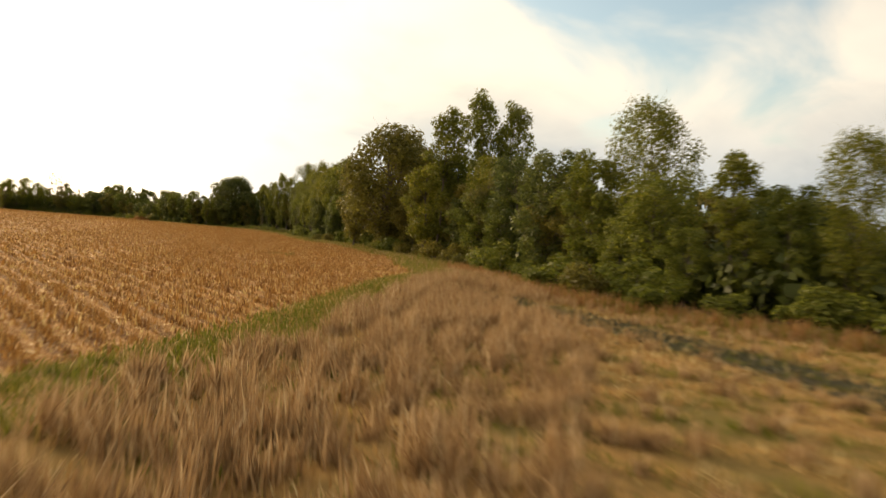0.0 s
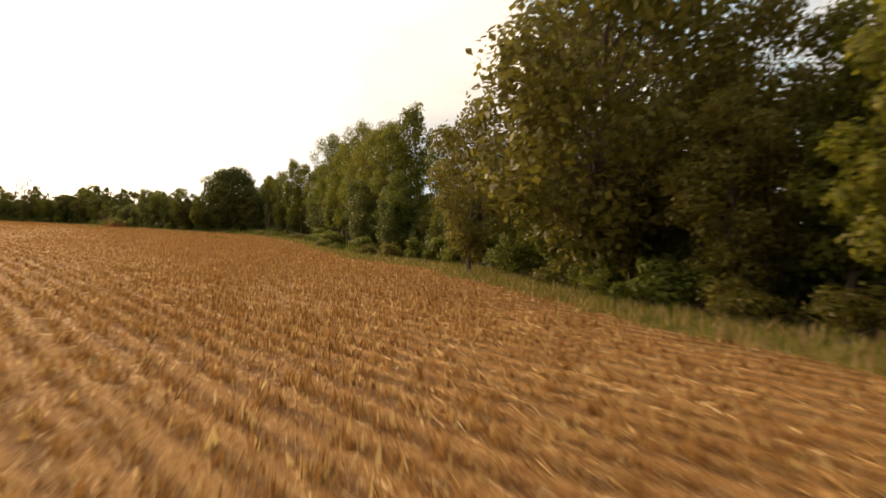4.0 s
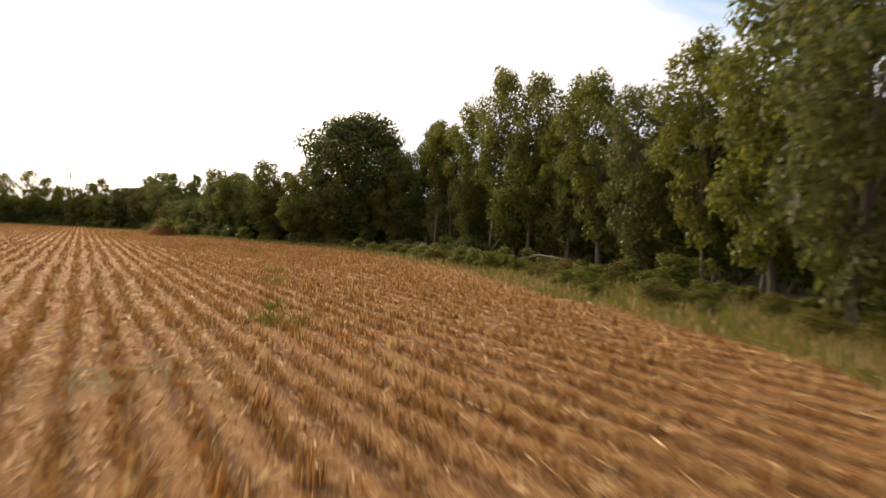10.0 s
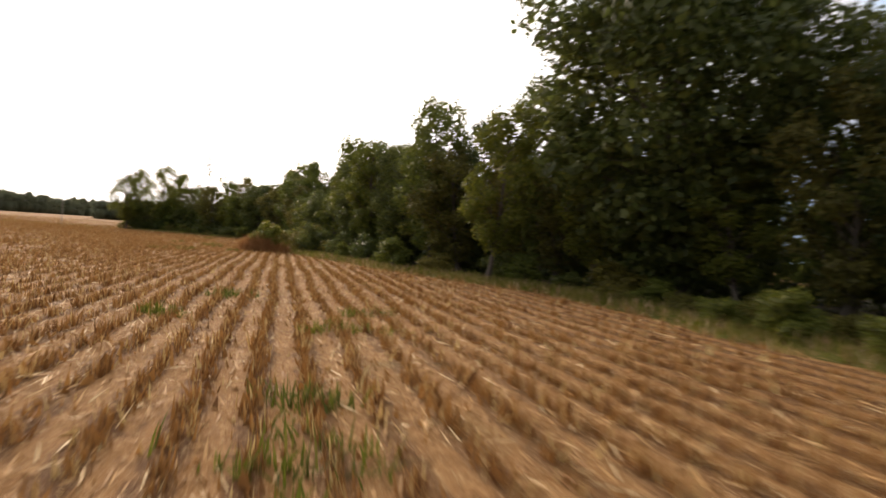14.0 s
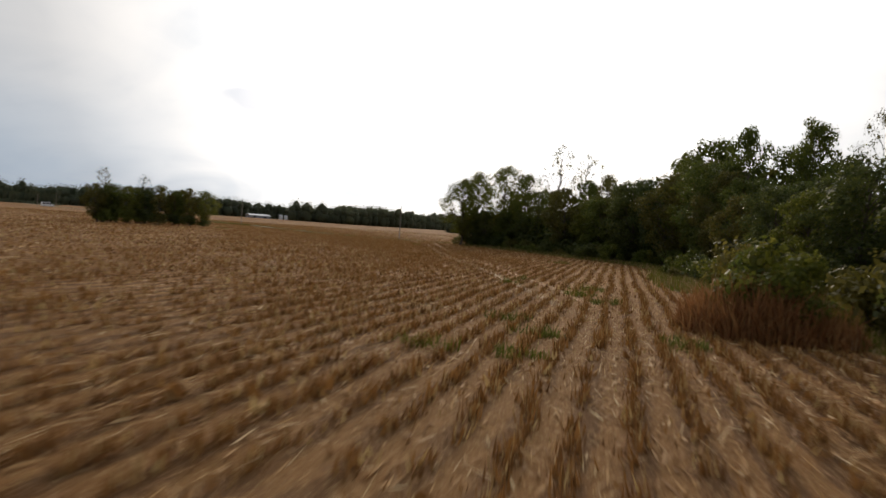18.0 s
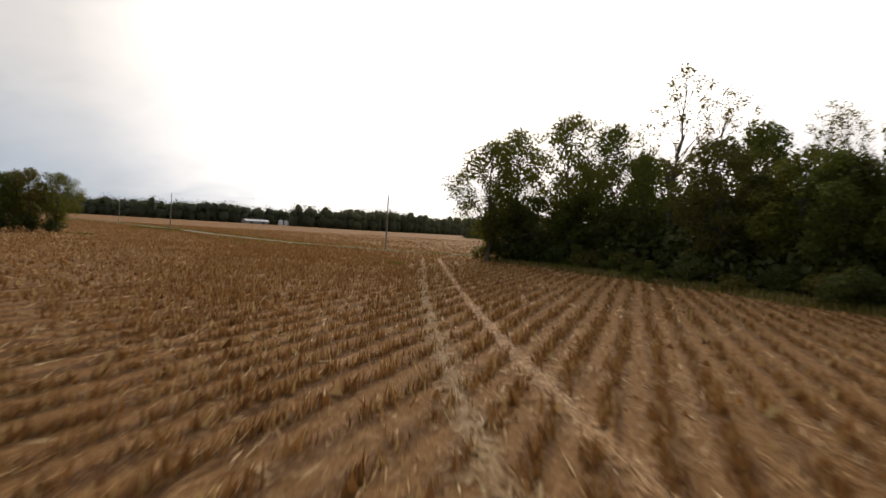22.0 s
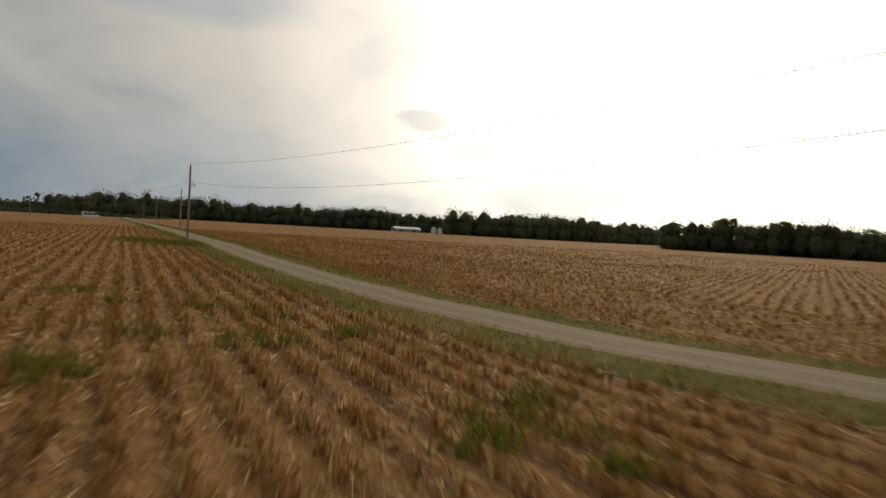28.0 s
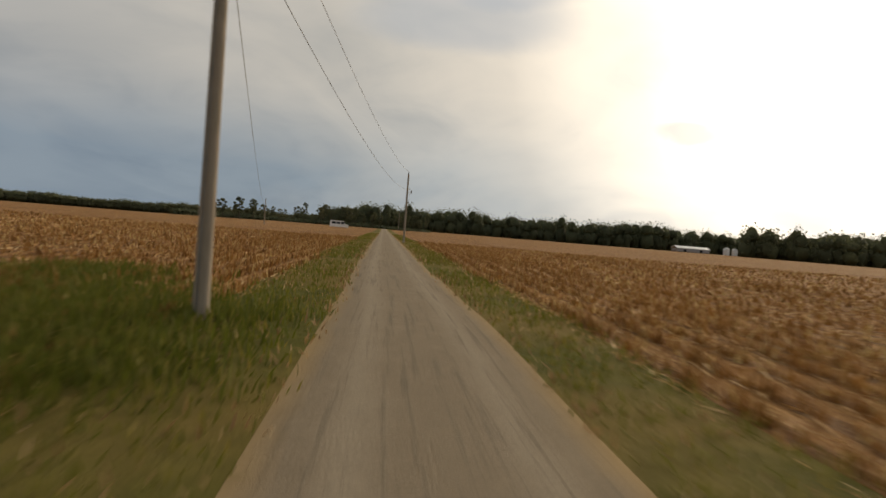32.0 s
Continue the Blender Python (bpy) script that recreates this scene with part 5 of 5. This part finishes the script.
# ---------------- poles and wires ----------------
def pole(x, y, h, turn, tilt=0.0):
    e = new("utility_pole")
    z = np.linspace(-0.4, h, 9)
    part("post", mesh_np("post", *tube(np.stack([0 * z, 0 * z, z], 1), 0.118 - 0.04 * (z + 0.4) / h, 12), M_POLE, True), None, e)
    part("top_pin", mesh_np("top_pin", *tube([(0, 0, h), (0, 0, h + 0.16), (0, 0, h + 0.24)], [0.03, 0.045, 0.02], 8), M_CERAMIC, True), None, e, "brown ceramic top insulator")
    part("neutral_insulator", mesh_np("neutral_insulator", *tube([(0.14, 0, h - 1.42), (0.20, 0, h - 1.42), (0.27, 0, h - 1.42)], [0.02, 0.05, 0.03], 8), M_CERAMIC, True), None, e)
    br = part("bracket", mesh_np("bracket", *tube([(0, 0, h - 1.75), (0.24, 0, h - 1.68), (0.40, 0, h - 1.66)], [0.025, 0.02, 0.02], 6), M_METAL, True), None, e, "grey metal bracket")
    part("cutout", mesh_np("cutout", *tube([(0.40, 0, h - 1.82), (0.40, 0, h - 1.66), (0.40, 0, h - 1.52)], [0.03, 0.045, 0.03], 6), M_CERAMIC, True), None, br)
    z = np.linspace(0.0, h - 1.8, 6)
    part("ground_wire", mesh_np("ground_wire", *tube(np.stack([0.0 * z, -0.122 + 0.005 * z, z], 1), np.full(6, 0.008), 5), M_WIRE, True), None, e)
    e.matrix_basis = pose(x, y, float(gz(x, y)) + 0.02, tilt, 0, turn)
    return tagged(e, "weathered grey wooden utility pole with small insulators", "utility pole", "poles along the lane")


POLES = [(-172, 322, 8.2), (-226.9, 292.3, 7.2), (-281.5, 273.4, 6.85), (-333.8, 269.2, 6.6), (-450, 254, 7.6), (-535, 240, 7.6)]
for i, (x, y, h) in enumerate(POLES):
    pole(x, y, h, 75 + 4 * i, 0.6)


def wire(a, b, sag, name="power_line"):
    t = np.linspace(0, 1, 25)
    p = np.outer(1 - t, a) + np.outer(t, b)
    p[:, 2] -= sag * 4 * t * (1 - t)
    v, f = tube(p, np.full(len(t), 0.008), 5)
    return tagged(new(name, mesh_np(name, v, f, M_WIRE, True)), "thin dark overhead power line between poles", "power line", "overhead lines")


for (x0, y0, h0), (x1, y1, h1) in zip(POLES, POLES[1:]):
    z0, z1 = float(gz(x0, y0)) + h0, float(gz(x1, y1)) + h1
    wire((x0, y0, z0 + 0.26), (x1, y1, z1 + 0.26), 0.8)
    wire((x0, y0 + 0.24, z0 - 1.4), (x1, y1 + 0.24, z1 - 1.4), 1.0)
wire((-281.5, 273.4, 5.9), (-409, 228.5, 6.0), 1.6, "service_line")
pole(-409, 228.5, 5.4, 20)

# ---------------- far distance ----------------
def far_wood(name, line, h, depth, label, clump=5.0, leaf=0.8, per=60):
    """A distant wood: round crowns of uneven height over a dark body, each clad in leaf sprays with haze in their
    colour.
    """
    ln = smooth(line, clump)
    nn = normals(ln)
    r = np.random.default_rng(len(ln))
    P, D, solid = [], [], []
    lat, lon = np.meshgrid(np.linspace(0.04, 0.96, 6) * np.pi, np.linspace(0, 2 * np.pi, 9)[:-1], indexing="ij")
    unit = np.stack([np.sin(lat) * np.cos(lon), np.sin(lat) * np.sin(lon), np.cos(lat)], -1).reshape(-1, 3)
    i = np.arange(5)[:, None] * 8 + np.arange(8)[None]
    j = np.arange(5)[:, None] * 8 + (np.arange(8)[None] + 1) % 8
    uf = np.stack([i, i + 8, j + 8, j], -1).reshape(-1, 4)

    def lump(centre, rad, n):
        solid.append((centre + unit * rad * (0.56 + 0.16 * r.uniform(-1, 1, (48, 1))), uf))
        d = r.normal(size=(n, 3))
        d /= np.linalg.norm(d, axis=1, keepdims=True)
        q = centre + d * rad * r.uniform(0.5, 1.14, (n, 1))
        q[:, 2] = np.clip(q[:, 2], 0.1, None)
        P.append(q)
        D.append(d)

    wave = r.uniform(0, 6, 3)
    for rank, off in enumerate(np.linspace(0, depth, 3)):
        for i in range(len(ln)):
            swell = 0.06 * math.sin(i * 0.23 + wave[0]) + 0.05 * math.sin(i * 0.61 + wave[1] + rank)
            hh = h * (0.92 + swell + 0.08 * r.uniform(-1, 1) + (r.uniform(0.08, 0.2) if r.uniform() > 0.9 else 0))
            c = ln[i] - nn[i] * (off + r.uniform(-1, 3)) + r.normal(0, clump * 0.35, 2)
            w = clump * r.uniform(0.7, 1.35)
            wide = np.array([w, w, hh * r.uniform(0.26, 0.38)])
            lump(np.array([c[0], c[1], hh - wide[2]]), wide, int(per * 2.4))
            low = np.array([clump * 1.25, clump * 1.25, hh * 0.44])
            lump(np.array([c[0], c[1], hh * 0.36]), low, int(per * 1.4))
    # a dense dark middle fills the wood from the ground up
    up = h * (0.5 + 0.08 * r.uniform(-1, 1, len(ln)))
    a, b = ln - nn * depth * 0.35, ln - nn * depth * 0.75
    zero = 0 * up
    rim = [np.column_stack([a, zero]), np.column_stack([a, up]), np.column_stack([b, up]), np.column_stack([b, zero])]
    m = np.arange(len(ln) - 1)[:, None] * 4 + np.arange(4)[None]
    m2 = np.arange(len(ln) - 1)[:, None] * 4 + (np.arange(4)[None] + 1) % 4
    solid.append((np.stack(rim, 1).reshape(-1, 3), np.stack([m, m2, m2 + 4, m + 4], -1).reshape(-1, 4)))
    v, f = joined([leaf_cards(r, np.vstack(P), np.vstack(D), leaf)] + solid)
    return tagged(new(name, mesh_np(name, v, f, M_FAR_HAZY)), label, "wood", kind="stuff")


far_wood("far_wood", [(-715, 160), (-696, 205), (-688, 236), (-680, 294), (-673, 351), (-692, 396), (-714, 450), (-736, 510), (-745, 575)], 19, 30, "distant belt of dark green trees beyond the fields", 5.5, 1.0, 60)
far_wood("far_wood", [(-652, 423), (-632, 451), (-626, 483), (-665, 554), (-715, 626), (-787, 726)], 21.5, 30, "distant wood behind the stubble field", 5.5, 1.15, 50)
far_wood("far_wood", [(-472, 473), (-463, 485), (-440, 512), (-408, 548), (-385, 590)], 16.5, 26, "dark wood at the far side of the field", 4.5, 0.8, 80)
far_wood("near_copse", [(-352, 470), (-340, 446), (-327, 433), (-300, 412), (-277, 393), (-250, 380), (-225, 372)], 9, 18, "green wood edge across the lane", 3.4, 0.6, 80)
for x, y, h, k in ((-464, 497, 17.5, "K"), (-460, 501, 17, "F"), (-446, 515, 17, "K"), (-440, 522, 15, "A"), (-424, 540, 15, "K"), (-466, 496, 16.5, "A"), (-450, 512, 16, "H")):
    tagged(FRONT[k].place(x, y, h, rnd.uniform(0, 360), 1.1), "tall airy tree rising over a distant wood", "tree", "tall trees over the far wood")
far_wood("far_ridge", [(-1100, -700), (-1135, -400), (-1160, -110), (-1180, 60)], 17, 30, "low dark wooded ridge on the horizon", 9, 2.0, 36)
FARTREE = Kind("field_tree", tree_meshes(np.random.default_rng(5), 12, 3.0, 0.22, 14, 620, 0.75, M_FAR_HAZY, M_BARK, sides=5), 12, "slim distant tree in a row beyond the field", "tree", "row of distant trees")
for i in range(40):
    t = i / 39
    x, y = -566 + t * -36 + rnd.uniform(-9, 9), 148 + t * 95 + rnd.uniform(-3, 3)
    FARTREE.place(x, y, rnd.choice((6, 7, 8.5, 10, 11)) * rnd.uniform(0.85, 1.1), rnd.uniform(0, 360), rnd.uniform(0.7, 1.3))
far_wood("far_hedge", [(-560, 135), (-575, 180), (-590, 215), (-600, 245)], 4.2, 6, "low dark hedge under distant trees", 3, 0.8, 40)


def box(bm, x0, x1, y0, y1, z0, z1):
    vs = [bm.verts.new(c) for c in ((x0, y0, z0), (x1, y0, z0), (x1, y1, z0), (x0, y1, z0), (x0, y0, z1), (x1, y0, z1), (x1, y1, z1), (x0, y1, z1))]
    for q in ((3, 2, 1, 0), (4, 5, 6, 7), (0, 1, 5, 4), (1, 2, 6, 5), (2, 3, 7, 6), (3, 0, 4, 7)):
        bm.faces.new([vs[i] for i in q])
    return bm


def boxes(*dims):
    bm = bmesh.new()
    for d in dims:
        box(bm, *d)
    return bm


def prism(profile, y0, y1):
    """A solid with the given x-z profile from y0 to y1."""
    bm = bmesh.new()
    a = [bm.verts.new((x, y0, z)) for x, z in profile]
    b = [bm.verts.new((x, y1, z)) for x, z in profile]
    bm.faces.new(a[::-1])
    bm.faces.new(b)
    for i in range(len(a)):
        j = (i + 1) % len(a)
        bm.faces.new((a[i], a[j], b[j], b[i]))
    bmesh.ops.recalc_face_normals(bm, faces=bm.faces)
    return bm


def shed(x, y, turn, w, d, h, lift=0.0):
    e = new("farm_shed")
    part("wall", boxes((-w / 2, w / 2, -d / 2, d / 2, 0, h)), M_ROOF, e)
    part("roof", prism([(-d / 2 - 0.5, h), (0, h + d * 0.18), (d / 2 + 0.5, h), (d / 2 + 0.5, h + 0.2), (0, h + d * 0.18 + 0.25), (-d / 2 - 0.5, h + 0.2)], -w / 2 - 0.4, w / 2 + 0.4), M_WHITE, e, "pale sheet metal roof").rotation_euler = (0, 0, math.pi / 2)
    # dark panels on the solid wall paint the shade inside two open bays
    for i in range(2):
        cx = -w / 2 + w * (i + 0.5) / 2
        part("door", boxes((cx - 0.8, cx + 0.8, -d / 2 - 0.06, -d / 2 - 0.004, 0, h * 0.8)), M_GLASS, e, "dark panel standing in for the shade of an open bay")
    e.matrix_basis = pose(x, y, lift, 0, 0, turn)
    return tagged(e, "long low grey farm shed with a pale metal roof", "shed")


def tank(x, y, r, h):
    e = new("storage_tank")
    z = np.array([0, h, h, h + 0.5 * r, h + 0.62 * r])
    rr = np.array([r, r, r * 1.03, r * 0.55, r * 0.05])
    part("drum", mesh_np("drum", *tube(np.stack([0 * z[:2], 0 * z[:2], z[:2]], 1), rr[:2], 20), M_WHITE, True), None, e)
    part("roof", mesh_np("roof", *tube(np.stack([0 * z[2:], 0 * z[2:], z[2:]], 1), rr[2:], 20), M_METAL, True), None, e, "grey conical metal roof")
    for k in range(1, 4):
        part("band", mesh_np("band", *tube([(0, 0, h * k / 4 - 0.06), (0, 0, h * k / 4 + 0.06)], [r + 0.03, r + 0.03], 20), M_METAL, True), None, e)
    e.matrix_basis = pose(x, y, float(gz(x, y)) + 0.2)
    return tagged(e, "round white farm storage tank with a conical roof", "tank", "white storage tanks")


shed(-643, 391, 100, 19, 7, 1.7, float(gz(-643, 391)) + 0.3)
tank(-642, 410.5, 1.7, 3.3)
tank(-644, 415.8, 1.6, 3.1)


def van(x, y, turn):
    e = new("white_van")
    body = part("body", prism([(-2.6, 0.45), (2.6, 0.45), (2.62, 1.25), (1.75, 1.45), (1.15, 2.25), (-2.5, 2.35), (-2.62, 1.9)], -0.95, 0.95), M_WHITE, e)
    for y0 in (-0.965, 0.953):
        for x0, x1 in ((0.55, 1.45), (-0.75, 0.35), (-2.1, -0.95)):
            part("window", boxes((x0, x1, y0, y0 + 0.012, 1.35, 1.95)), M_GLASS, e, "dark side window")
    part("windscreen", prism([(1.19, 2.2), (1.72, 1.5), (1.76, 1.5), (1.23, 2.2)], -0.82, 0.82), M_GLASS, e)
    for wx in (-1.65, 1.65):
        for wy in (-0.86, 0.86):
            w = part("wheel", mesh_np("wheel", *tube([(wx, wy - 0.12, 0.36), (wx, wy + 0.12, 0.36)], [0.36, 0.36], 14), M_RUBBER, True), None, e)
            part("rim", mesh_np("rim", *tube([(wx, wy - 0.13, 0.36), (wx, wy + 0.13, 0.36)], [0.2, 0.2], 12), M_METAL, True), None, w)
    part("bumper", boxes((2.6, 2.75, -0.9, 0.9, 0.4, 0.65)), M_DARK, e)
    e.matrix_basis = pose(x, y, float(gz(x, y)), 0, 0, turn)
    return tagged(e, "white van parked by the far trees", "van")


van(-457.6, 233.5, 100)
